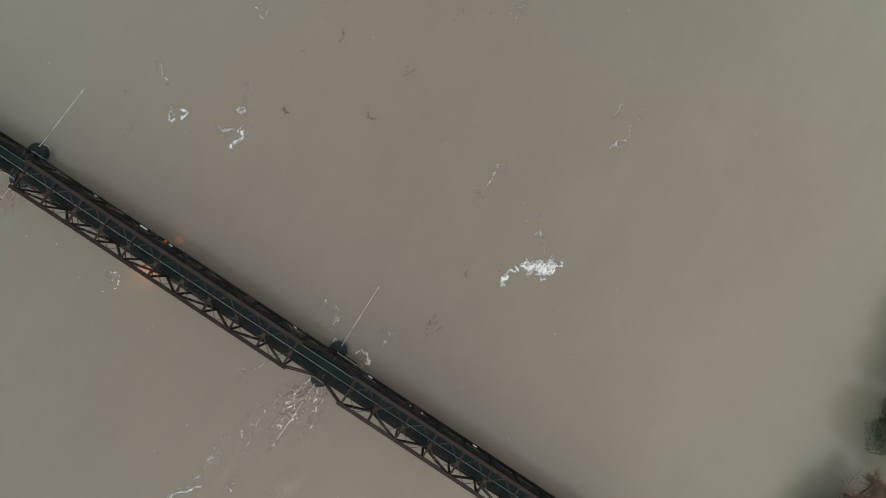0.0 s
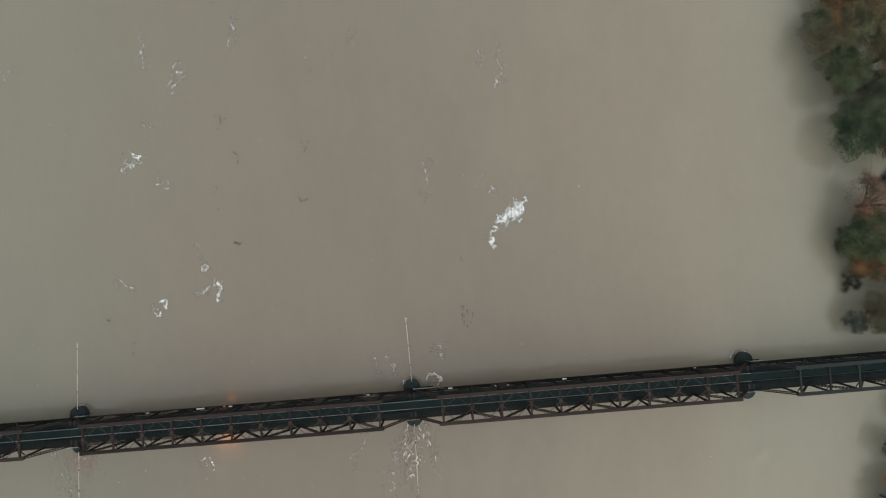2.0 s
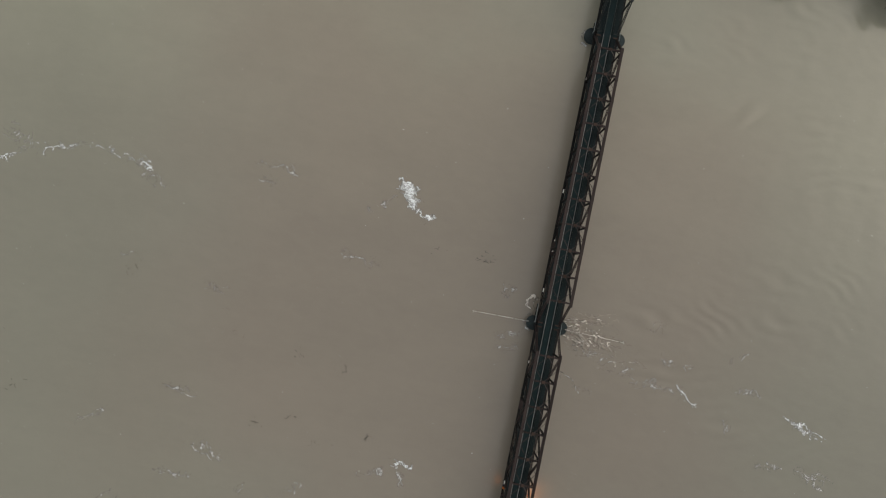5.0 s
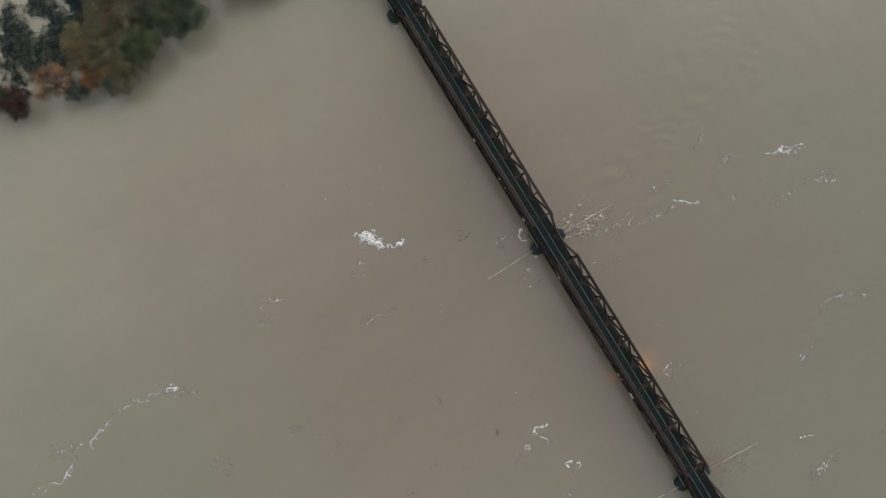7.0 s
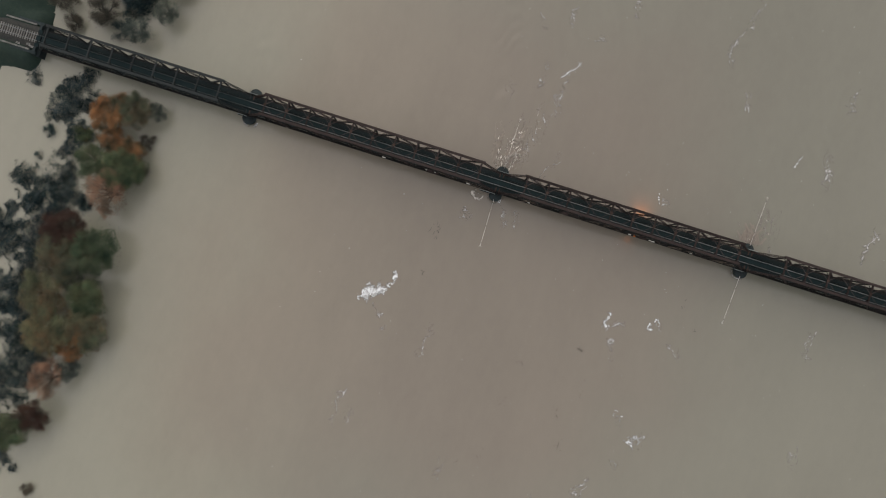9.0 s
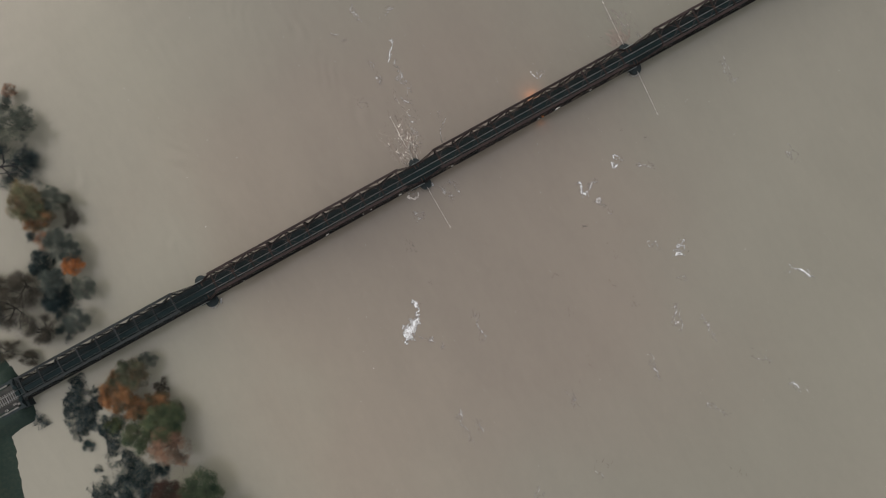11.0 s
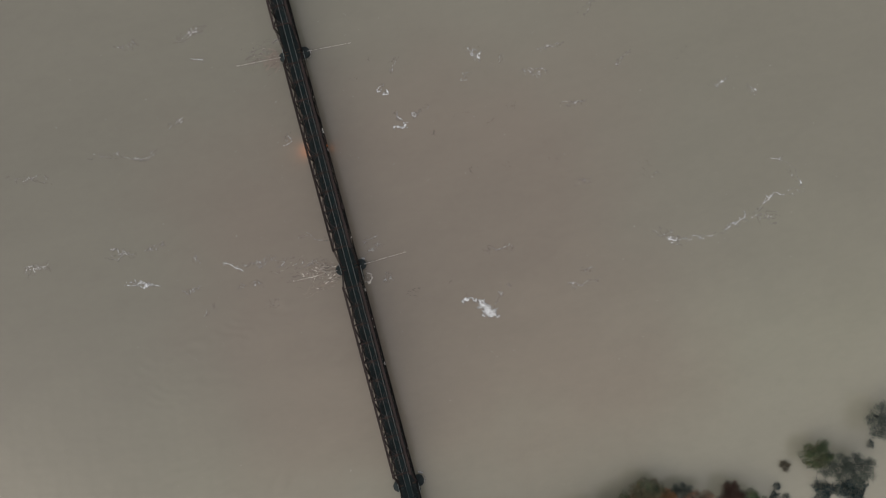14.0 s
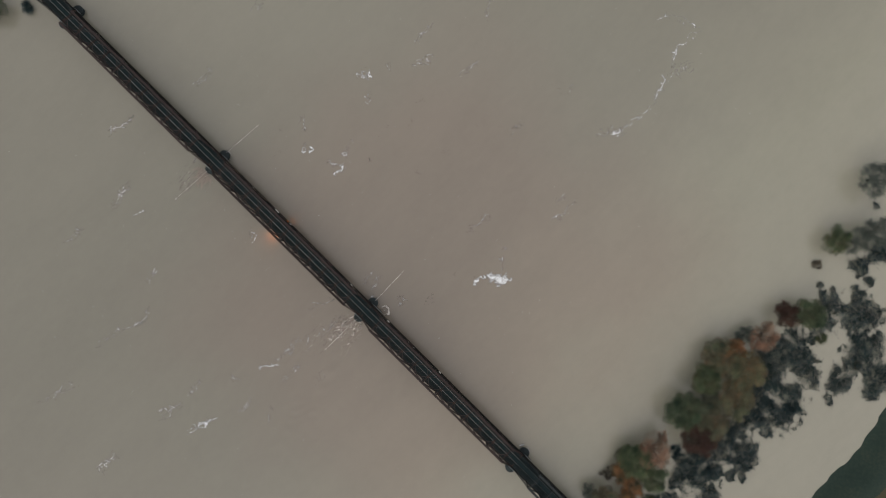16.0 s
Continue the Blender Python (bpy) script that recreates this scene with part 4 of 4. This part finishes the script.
def make_leafy_meshes(kind, lobes):
    """A broad crown of feathery boughs on forking limbs: uneven lobes, each made of many sprays that thin out at the rim."""
    g = Geo()
    fork = Vector((0.1, 0.05, 1.6))
    g.tube((0, 0, -3.2), fork, 0.30, 0.22, 8)
    sparse = kind in ("pink", "ash")
    turn = rng.uniform(0, 6.3)
    centres = []
    for k in range(lobes):
        a = turn + 2.4 * k + rng.normal(0, 0.25)
        out = (0.25 + 0.75 * math.sqrt((k + 0.5) / lobes)) * rng.uniform(0.70, 1.0) * 3.0
        c = Vector((out * math.cos(a), out * math.sin(a), 6.6 - 0.22 * out * out + rng.normal(0, 0.35)))
        centres.append(c)
        elbow = fork.lerp(c, 0.55) + Vector((0, 0, 0.4))
        g.tube(fork, elbow, 0.11, 0.07, 5)
        g.tube(elbow, c, 0.07, 0.02, 4)
        for _ in range(5):
            tip = c + Vector(rng.normal(0, 0.6, 3))
            g.tube(c, tip, 0.03, 0.008, 3)
    trunk = g.mesh("trunk", BARK)
    # sprays: short fans of leaves that run outwards from each lobe
    per = 34
    c = np.repeat(np.array(centres), per, 0)
    d = rng.normal(0, 1, c.shape)
    d[:, 2] = np.abs(d[:, 2]) - 0.35
    d += np.concatenate([c[:, :2], np.zeros((len(c), 1))], 1) * 0.22
    d /= np.linalg.norm(d, axis=1)[:, None]
    size = np.repeat(rng.uniform(0.62, 1.25, lobes), per)[:, None]
    count = 14000 if sparse else 27000
    pick = rng.integers(0, len(c), count)
    along = rng.uniform(0.05, 1.0, count) ** 0.8
    p = c[pick] + d[pick] * size[pick] * along[:, None] * 1.25 + rng.normal(0, 0.20, (count, 3)) * (1.3 - 0.7 * along[:, None])
    # leaves between the lobes close most of the gaps
    fill = rng.uniform(0, 1, count) < (0.22 if sparse else 0.42)
    n_fill = int(fill.sum())
    a, out = rng.uniform(0, 6.3, n_fill), 2.9 * rng.uniform(0, 1, n_fill) ** 0.55
    out = out * (1 + 0.13 * np.sin(a * 2 + 3 * turn) + 0.11 * np.sin(a * 3 + turn) + 0.08 * np.sin(a * 7 + 2 * turn))
    p[fill] = np.stack([out * np.cos(a), out * np.sin(a), 5.6 - 0.24 * out * out + rng.normal(0, 0.45, n_fill)], -1)
    stray = rng.uniform(0, 1, count) < 0.16
    p[stray] += rng.normal(0, 0.42, (int(stray.sum()), 3)) * np.array([1, 1, 0.5])
    v, f = leaf_quads(p, d[pick] * 0.6 + rng.normal(0, 0.4, (count, 3)) + np.array([0, 0, 0.9]), 0.058)
    crown = array_mesh("crown", v, f, LEAF[kind])
    base = c + d * size * 0.7
    base = np.repeat(base, 2, 0)
    v, f = twig_slivers(base, np.repeat(d, 2, 0) + rng.normal(0, 0.35, base.shape), rng.uniform(0.4, 1.1, len(base)), 0.016)
    return trunk, crown, array_mesh("branchwork", v, f, LEAF[kind])


def make_bare_meshes(kind, twigs, lean=False):
    """A leafless tree: limbs fan out from the head of the trunk and end in a haze of fine twigs. A leaning one lies far over on a long trunk."""
    g, ends = Geo(), []
    if lean:
        head = Vector((17.0, 0.0, 2.6))
        g.tube((0, 0, -0.7), (11.0, 0.4, 1.4), 0.46, 0.36, 8).tube((11.0, 0.4, 1.4), head, 0.36, 0.24, 8)
        starts = [head] * 4 + [Vector((14.0, 0.2, 2.0))] * 2 + [Vector((12.5, 0.3, 1.7))] * 2
        ways = [(1, a, 0.08) for a in (0.0, 0.55, -0.40, 0.25)] + [(0.75, 0.8, 0.1), (0.6, -0.7, 0.1), (0.1, 1.0, 0.2), (0.2, -1.0, 0.1)]
    else:
        head = Vector((rng.normal(0, 0.3), rng.normal(0, 0.3), 1.8))
        g.tube((0, 0, -3.0), head, 0.36, 0.28, 8)
        turn = rng.uniform(0, 6.3)
        turns = turn + np.cumsum(rng.uniform(0.5, 1.5, 7))
        ways = [(math.cos(a), math.sin(a), rng.uniform(0.25, 1.6)) for a in turns]
        starts = [head + Vector((0, 0, rng.uniform(-0.8, 0.3))) for _ in ways]
    for p, d in zip(starts, ways):
        if lean:
            limbs(g, p, Vector(d).normalized(), rng.uniform(1.6, 2.4), 0.19, 3, ends, 0.50, -0.02, (0.85, 1.25))
        else:
            limbs(g, p, Vector(d).normalized(), rng.uniform(1.5, 3.1), 0.19, 3, ends, 0.48, 0.05, (0.58, 0.92))
    ends = np.array(ends)
    pick = rng.integers(0, len(ends), twigs)
    base = ends[pick] + rng.normal(0, 0.62, (twigs, 3))
    base[:, 2] = np.maximum(base[:, 2], 0.1)
    d = ends[pick] - np.array(head) * np.array([1, 1, 0.4])
    d = d / (np.linalg.norm(d, axis=1)[:, None] + 1e-6) + rng.normal(0, 0.8, (twigs, 3))
    v, f = twig_slivers(base, d, rng.uniform(0.4, 1.2, twigs), 0.017)
    made = (g.mesh("trunk", BARK), array_mesh("branchwork", v, f, LEAF[kind]))
    if lean:
        # ivy hangs in clumps on the fallen limbs
        p = ends[rng.integers(0, len(ends), 90)][rng.integers(0, 90, 9000)] + rng.normal(0, 0.52, (9000, 3)) * np.array([1, 1, 0.5])
        p[:, 2] = np.maximum(p[:, 2], 0.1)
        v, f = leaf_quads(p, rng.normal(0, 0.6, p.shape) + np.array([0, 0, 0.8]), 0.085)
        made += (array_mesh("ivy", v, f, LEAF[kind]),)
    return made


def make_bush_meshes(kind):
    g, tips = Geo(), []
    for k in range(12):
        a, t = rng.uniform(0, 6.3), rng.uniform(0.4, 1.1)
        p = Vector((0.3 * math.cos(a), 0.3 * math.sin(a), -1.5))
        q = Vector((2.1 * t * math.cos(a + 0.3), 2.1 * t * math.sin(a + 0.3), rng.uniform(0.6, 2.2)))
        mid = p.lerp(q, 0.5) + Vector((0, 0, 0.5))
        g.tube(p, mid, 0.09, 0.06, 5).tube(mid, q, 0.06, 0.02, 4)
        tips += [mid.lerp(q, u) for u in (0.3, 0.6, 0.85, 1.0)]
    tips = np.array(tips)
    count = 5200
    p = tips[rng.integers(0, len(tips), count)] + rng.normal(0, 0.50, (count, 3)) * np.array([1, 1, 0.6])
    p[:, 2] = np.maximum(p[:, 2], 0.05)
    v, f = leaf_quads(p, rng.normal(0, 0.6, (count, 3)) + np.array([0, 0, 0.8]), 0.085)
    return g.mesh("stem", BARK), array_mesh("branchwork", v, f, LEAF[kind])


LEAFY_WORDS = {
    "green": "broad green tree standing in the flood", "olive": "olive and yellowing tree standing in the flood",
    "orange": "orange autumn tree standing in the flood", "bright": "bright orange autumn tree standing in the flood",
    "pink": "russet half-bare autumn tree standing in the flood", "red": "dark red autumn tree standing in the flood",
    "ash": "grey-green thinning tree standing in the flood",
}
leafy_meshes = {kind: [make_leafy_meshes(kind, n) for n in (15, 21)] for kind in LEAFY_WORDS}
bare_meshes = {kind: [make_bare_meshes(kind, 11000) for _ in range(3)] for kind in ("dark", "brown")}
leaning_meshes = make_bare_meshes("dark", 12000, True)
bush_meshes = {kind: [make_bush_meshes(kind) for _ in range(3)] for kind in ("dark", "green", "brown")}


def plant(name, meshes, names, x, y, r, unit, label, category, group, turn=None):
    ob = new(name)
    s = r / unit
    ob.matrix_basis = pose(x, y, 0.0, 0, 0, rng.uniform(0, 360) if turn is None else turn) @ Matrix.Diagonal((s * rng.uniform(0.86, 1.12), s * rng.uniform(0.86, 1.12), s * rng.uniform(0.68, 0.85), 1))
    tagged(ob, label, category, group)
    for part_name, me in zip(names, meshes):
        part(part_name, me, ob)


def grow(rows):
    for x, y, r, kind in rows:
        if kind in LEAFY_WORDS:
            plant("tree", leafy_meshes[kind][rng.integers(0, 2)], ("trunk", "crown", "branchwork"), x, y, r, 3.12, LEAFY_WORDS[kind], "tree", "trees on the bank")
        elif kind in ("dark_bare", "brown_bare"):
            tone = kind.split("_")[0]
            words = "bare blackish tree with spreading limbs in the flood" if tone == "dark" else "bare brownish tree with spreading limbs in the flood"
            plant("bare_tree", bare_meshes[tone][rng.integers(0, 3)], ("trunk", "branchwork"), x, y, r, 6.6, words, "tree", "bare trees on the bank")
        else:
            kind = kind.replace("low_", "")
            words = {"dark": "low blackish bare bush half under water", "green": "low green bush half under water", "brown": "low brown bush half under water"}[kind]
            plant("bush", bush_meshes[kind][rng.integers(0, 3)], ("stem", "branchwork"), x, y, r, 2.4, words, "bush", "bushes on the bank")


# upstream of the bridge
# the thin ash tree at (88.2, 76.0) stands in for a hazy crown reflection
grow([(97.4, 12.4, 4.6, "orange"), (91.6, 10.2, 4.4, "olive"), (87.6, 8.6, 2.4, "ash"), (95.4, 18.8, 3.5, "orange"), (98.1, 25.2, 3.8, "green"), (90.4, 20.2, 3.4, "orange"), (90.0, 25.4, 4.6, "green"),
      (91.6, 31.3, 5.2, "pink"), (98.6, 43.3, 4.8, "red"), (89.7, 46.3, 5.5, "green"), (97.0, 49.6, 5.4, "olive"), (98.0, 60.2, 5.6, "olive"), (88.2, 57.6, 5.0, "green"),
      (94.8, 67.5, 5.6, "olive"), (86.2, 65.2, 4.9, "olive"), (94.8, 55.0, 3.4, "ash"), (89.0, 69.9, 3.9, "orange"), (91.7, 79.4, 4.4, "pink"), (88.2, 76.0, 3.0, "ash"),
      (92.8, 89.6, 3.8, "red"), (97.2, 94.3, 5.0, "green"), (87.9, 116.7, 4.0, "green"), (92.4, 121.0, 4.4, "ash"), (94.0, 126.0, 4.4, "ash"), (83.2, 138.8, 5.0, "ash"),
      (98.6, 36.2, 2.2, "low_dark"), (106.7, 92.8, 2.0, "low_green"), (90.2, 108.4, 1.7, "low_brown"), (104.6, 19.6, 2.6, "low_green"), (87.2, 24.6, 3.4, "brown_bare"), (88.2, 16.2, 2.8, "brown_bare"), (120.4, 94.6, 1.6, "low_brown"), (113.0, 21.4, 1.7, "low_dark")])
# downstream of the bridge
grow([(96.1, -64.6, 4.4, "green"), (88.4, -62.6, 4.4, "ash"), (85.6, -64.4, 2.6, "ash"), (85.8, -72.4, 1.9, "pink"), (88.9, -70.1, 2.4, "ash"),
      (94.3, -42.9, 4.8, "olive"), (88.6, -40.6, 3.4, "ash"), (94.8, -38.6, 3.6, "orange"), (96.1, -32.3, 2.4, "pink"), (92.9, -29.7, 3.6, "ash"),
      (90.6, -26.0, 3.0, "ash"), (92.6, -22.9, 3.0, "bright"), (87.4, -39.6, 3.0, "brown_bare"), (88.0, -34.4, 3.4, "brown_bare"), (92.5, -16.0, 3.2, "ash"), (101.0, -27.3, 4.0, "dark_bare"), (101.9, -17.6, 5.0, "dark_bare"), (103.4, -9.0, 3.2, "dark_bare"),
      (106.8, -24.3, 6.6, "brown_bare"), (108.4, -11.3, 6.0, "brown_bare"), (112.4, -20.7, 5.8, "brown_bare"), (113.6, -28.3, 4.6, "brown_bare"), (119.6, -12.0, 4.6, "brown_bare"), (117.5, -21.7, 4.4, "dark_bare"), (114.7, -6.9, 3.6, "brown_bare"), (97.8, -9.1, 3.2, "ash"), (98.4, -21.5, 3.6, "ash"),
      (119.2, -42.0, 1.8, "low_brown"), (-149.5, -15.0, 3.4, "green"), (-144.0, -7.6, 2.4, "low_dark")])
plant("bare_tree", leaning_meshes, ("trunk", "branchwork", "ivy"), 110.0, -60.5, 6.7, 6.6, "fallen blackish tree with ivy-grown limbs in the flood", "tree", "bare trees on the bank", 159.0)


def thicket(rows, height, density, words):
    """Drowned scrub: a ragged, matted growth of thin dark twigs, thick in the middle of each clump and frayed to scraps at its edge."""
    rows = np.array(rows, float)
    lo, hi = (rows[:, :2] - rows[:, 2:] * 1.5).min(0), (rows[:, :2] + rows[:, 2:] * 1.5).max(0)
    n = int((hi - lo).prod() * density)
    x, y = rng.uniform(lo[0], hi[0], n), rng.uniform(lo[1], hi[1], n)
    near = np.max([1 - np.hypot(x - cx, y - cy) / (1.22 * r) for cx, cy, r in rows], 0)
    ragged = near * 1.1 + 0.62 * field(x, y, 0.26, 31, 5) + 0.42 * field(x, y, 0.9, 77, 5)
    thick = np.clip(0.42 + 0.85 * ragged + 0.60 * field(x, y, 0.5, 13, 4), 0.12, 1)
    gap = np.abs(field(x, y, 0.34, 59, 5)) + 0.6 * np.abs(field(x, y, 1.1, 91, 4))
    keep = (ragged > -0.06) & (near > -0.7) & (rng.uniform(0, 1, n) < thick ** 1.3 * np.clip(gap * 4.5, 0.06, 1))
    x, y, ragged = x[keep], y[keep], ragged[keep]
    top = height * np.clip(ragged * 1.3, 0.05, 1) * (0.65 + 0.35 * field(x, y, 0.9, 5, 3))
    p = np.stack([x, y, 0.05 + np.abs(top) * rng.uniform(0.1, 1, len(x)) ** 0.5], -1)
    mid = np.array([rows[:, 0].mean(), rows[:, 1].mean(), 0])
    ob = thing("scrub", mid[0], mid[1], 0, words, "scrub", "drowned scrub on the bank", "stuff")
    v, f = leaf_quads(p - mid, rng.normal(0, 0.6, (len(p), 3)) + np.array([0, 0, 0.8]), 0.078)
    part("foliage", array_mesh("foliage", v, f, LEAF["dark"]), ob)
    q = p[::5] - mid
    v, f = twig_slivers(q, rng.normal(0, 1, q.shape) * np.array([1, 1, 0.35]), rng.uniform(0.4, 1.5, len(q)), 0.03)
    part("branchwork", array_mesh("branchwork", v, f, LEAF["dark"]), ob)


SCRUB = "matted blackish scrub standing half drowned in pale water"
thicket([(109.4, 7.8, 3.3), (110.3, 12.9, 3.7), (112.5, 16.2, 1.8), (105.5, 10.9, 2.8), (104.8, 19.3, 3.3), (107.4, 24.8, 2.6)], 1.6, 190, SCRUB)
thicket([(120.7, 8.5, 1.7)], 1.0, 190, "small scrap of drowned scrub near the abutment")
thicket([(106.0, 29.6, 3.6), (105.2, 34.5, 3.6), (109.4, 35.1, 4.2), (115.0, 33.8, 3.0), (113.9, 28.0, 0.9), (103.4, 38.0, 3.4)], 1.8, 190, SCRUB)
thicket([(111.1, 40.6, 3.0), (106.6, 42.1, 4.0), (108.1, 47.7, 4.6), (115.7, 49.4, 3.0), (113.3, 52.1, 3.0), (116.0, 42.6, 1.6), (119.1, 44.5, 1.2), (103.5, 46.5, 3.2)], 1.8, 190, SCRUB)
thicket([(107.6, 56.5, 3.6), (108.6, 60.9, 4.4), (114.2, 60.9, 2.6), (105.0, 66.0, 5.5), (103.4, 53.0, 2.8), (112.5, 67.0, 4.6), (116.0, 67.6, 3.6)], 1.9, 190, SCRUB)
thicket([(99.0, 74.4, 4.2), (104.6, 72.0, 5.5), (111.5, 73.4, 4.4), (103.7, 83.5, 5.8), (111.9, 81.1, 3.2), (98.4, 82.4, 3.0)], 1.9, 190, SCRUB)
thicket([(101.6, 103.0, 3.7), (103.9, 96.6, 3.7), (111.4, 107.0, 4.9), (106.6, 109.6, 2.8), (111.7, 102.9, 1.2), (95.5, 104.8, 1.0)], 1.8, 190, SCRUB)
thicket([(119.8, 95.7, 4.6), (128.4, 92.4, 3.6), (121.0, 86.7, 2.9), (117.4, 88.5, 1.7), (121.4, 81.2, 1.5), (120.5, 103.8, 2.6), (127.4, 98.3, 2.6)], 1.8, 190, SCRUB)
thicket([(100.2, -36.2, 1.2)], 1.0, 190, "small scrap of drowned scrub")
thicket([(101.0, -28.6, 2.4), (101.2, -24.0, 2.0), (101.9, -17.8, 3.2), (103.2, -9.0, 1.6), (102.6, -12.5, 1.3)], 3.0, 190, "tall blackish ivy-grown scrub standing in the flood")
thicket([(100.0, 117.9, 2.7), (105.2, 116.2, 1.4), (102.2, 125.0, 3.4), (90.1, 134.8, 1.0)], 1.6, 190, SCRUB)


# ---- track on the bridge and on the embankment, piece by piece ----
def rail_mesh(length, steel=RAIL):
    g = Geo().box(0, length, -0.036, 0.036, -0.045, 0.0).box(0, length, -0.01, 0.01, -0.13, -0.045).box(0, length, -0.07, 0.07, -0.155, -0.13)
    return g.mesh("rail", steel)


sleeper_timber = Geo().box(-0.13, 0.13, -1.3, 1.3, 3.5, 3.84).mesh("sleeper", TIMBER)
sleeper_concrete = Geo().box(-0.13, 0.13, -1.3, -0.45, 3.64, 3.86).box(-0.12, 0.12, -0.45, 0.45, 3.64, 3.82).box(-0.13, 0.13, 0.45, 1.3, 3.64, 3.86).mesh("sleeper", CONCRETE)
plate_mesh = Geo().box(-0.675, 0.675, -0.62, 0.62, 3.85, 3.875).mesh("deck_plate", PLATE)
plank_mesh = Geo().box(-PANEL / 2 + 0.02, PANEL / 2 - 0.02, -0.136, 0.136, 3.66, 3.72).mesh("walkway_plank", WALKWAY)


def bridge_track(x0, length, steel=RAIL, words="worn bright steel rail"):
    ob = thing("railway_track", x0, 0, 0, "single railway track on tarred timbers with steel plates between bright rails", "railway track", "track sections on the bridge")
    rail = rail_mesh(length, steel)
    for y in (-0.75, 0.75):
        part("rail", rail, ob, words, at=(0, y, DECK))
    for k in range(int(length / 0.62)):
        part("sleeper", sleeper_timber, ob, at=(0.3 + 0.62 * k, 0, 0))
    for k in range(int(length / 1.36)):
        part("deck_plate", plate_mesh, ob, at=(0.7 + 1.36 * k, 0, 0))
    infill = Geo().box(0.02, PANEL - 0.02, -0.14, 0.14, 3.845, 3.89).mesh("infill_plank", TIMBER)
    for k in range(int(length / PANEL) + 1):
        for y in (-0.99, 0.99):
            part("infill_plank", infill, ob, at=(PANEL * k + (0.2 if k * PANEL + 5.5 < length else length - PANEL * (k + 1) - 0.02), y, 0))
    guard = Geo().box(0, length, -0.1, 0.1, 3.84, 3.93).mesh("guard_timber", TIMBER)
    for y in (-1.26, 1.26):
        part("guard_timber", guard, ob, at=(0, y, 0))
    for y, w, z in ((0, 0.62, 3.88), (-1.74, 0.42, 3.725), (1.74, 0.42, 3.725)):
        part("joint_plate", Geo().box(-0.52, 0.52, -w, w, z, z + 0.02).mesh("joint_plate", PLATE), ob, at=(length - 0.02, y, 0))
    bays = int(length / PANEL)
    for k in range(bays):
        for row in range(3):
            for s in (-1, 1):
                part("walkway_plank", plank_mesh, ob, at=(0.4 + PANEL * (k + 0.5), s * (1.45 + 0.28 * row), 0))
    return ob


for k in (-3, -2, -1, 0):
    bridge_track(SPAN * k, SPAN)
bridge_track(SPAN, 54.8 + 0.6, DULL_RAIL, "dull blue-grey steel rail")


def bank_track(x0, x1):
    ob = thing("railway_track", x0, 0, 0, "single track on pale concrete sleepers in dark ballast", "railway track")
    n = x1 - x0
    g = Geo()
    g.hull([(0, -2.9, 3.2), (n, -2.9, 3.2), (n, -1.8, 3.72), (0, -1.8, 3.72), (0, 1.8, 3.72), (n, 1.8, 3.72), (n, 2.9, 3.2), (0, 2.9, 3.2)],
           [(0, 1, 2, 3), (3, 2, 5, 4), (4, 5, 6, 7), (0, 3, 4, 7), (1, 6, 5, 2)])
    part("ballast_bed", g.mesh("ballast_bed", BALLAST), ob)
    rail = rail_mesh(n)
    for y in (-0.75, 0.75):
        part("rail", rail, ob, at=(0, y, DECK))
    for k in range(min(280, int(n / 0.62))):
        part("sleeper", sleeper_concrete, ob, at=(0.5 + 0.62 * k, 0, 0.01))
    return ob


bank_track(SPAN + 55.5, 240)
bank_track(-320, -3 * SPAN)
for y in (-3.25, 3.25):
    duct = thing("cable_duct", SPAN + 57, y, 3.3, "line of grey concrete cable duct beside the track", "cable duct", "cable ducts")
    part("trough", Geo().box(0, 60, -0.18, 0.18, -0.4, 0.12).mesh("trough", CONCRETE), duct)
    lid = Geo().box(-0.48, 0.48, -0.2, 0.2, 0.12, 0.18).mesh("lid", CONCRETE)
    for k in range(60):
        part("lid", lid, duct, at=(0.5 + k, 0, 0))
for x, y, h in ((122.8, 2.2, 0.9), (125.6, 2.6, 0.6), (121.9, 2.5, 0.5)):
    cab = thing("trackside_box", x, y, 3.25, "small pale metal box beside the track", "box", "trackside boxes")
    part("body", Geo().box(-0.3, 0.3, -0.22, 0.22, -0.1, h).mesh("body", WHITE), cab)
    part("lid", Geo().box(-0.34, 0.34, -0.26, 0.26, h, h + 0.06).mesh("lid", CONCRETE), cab)
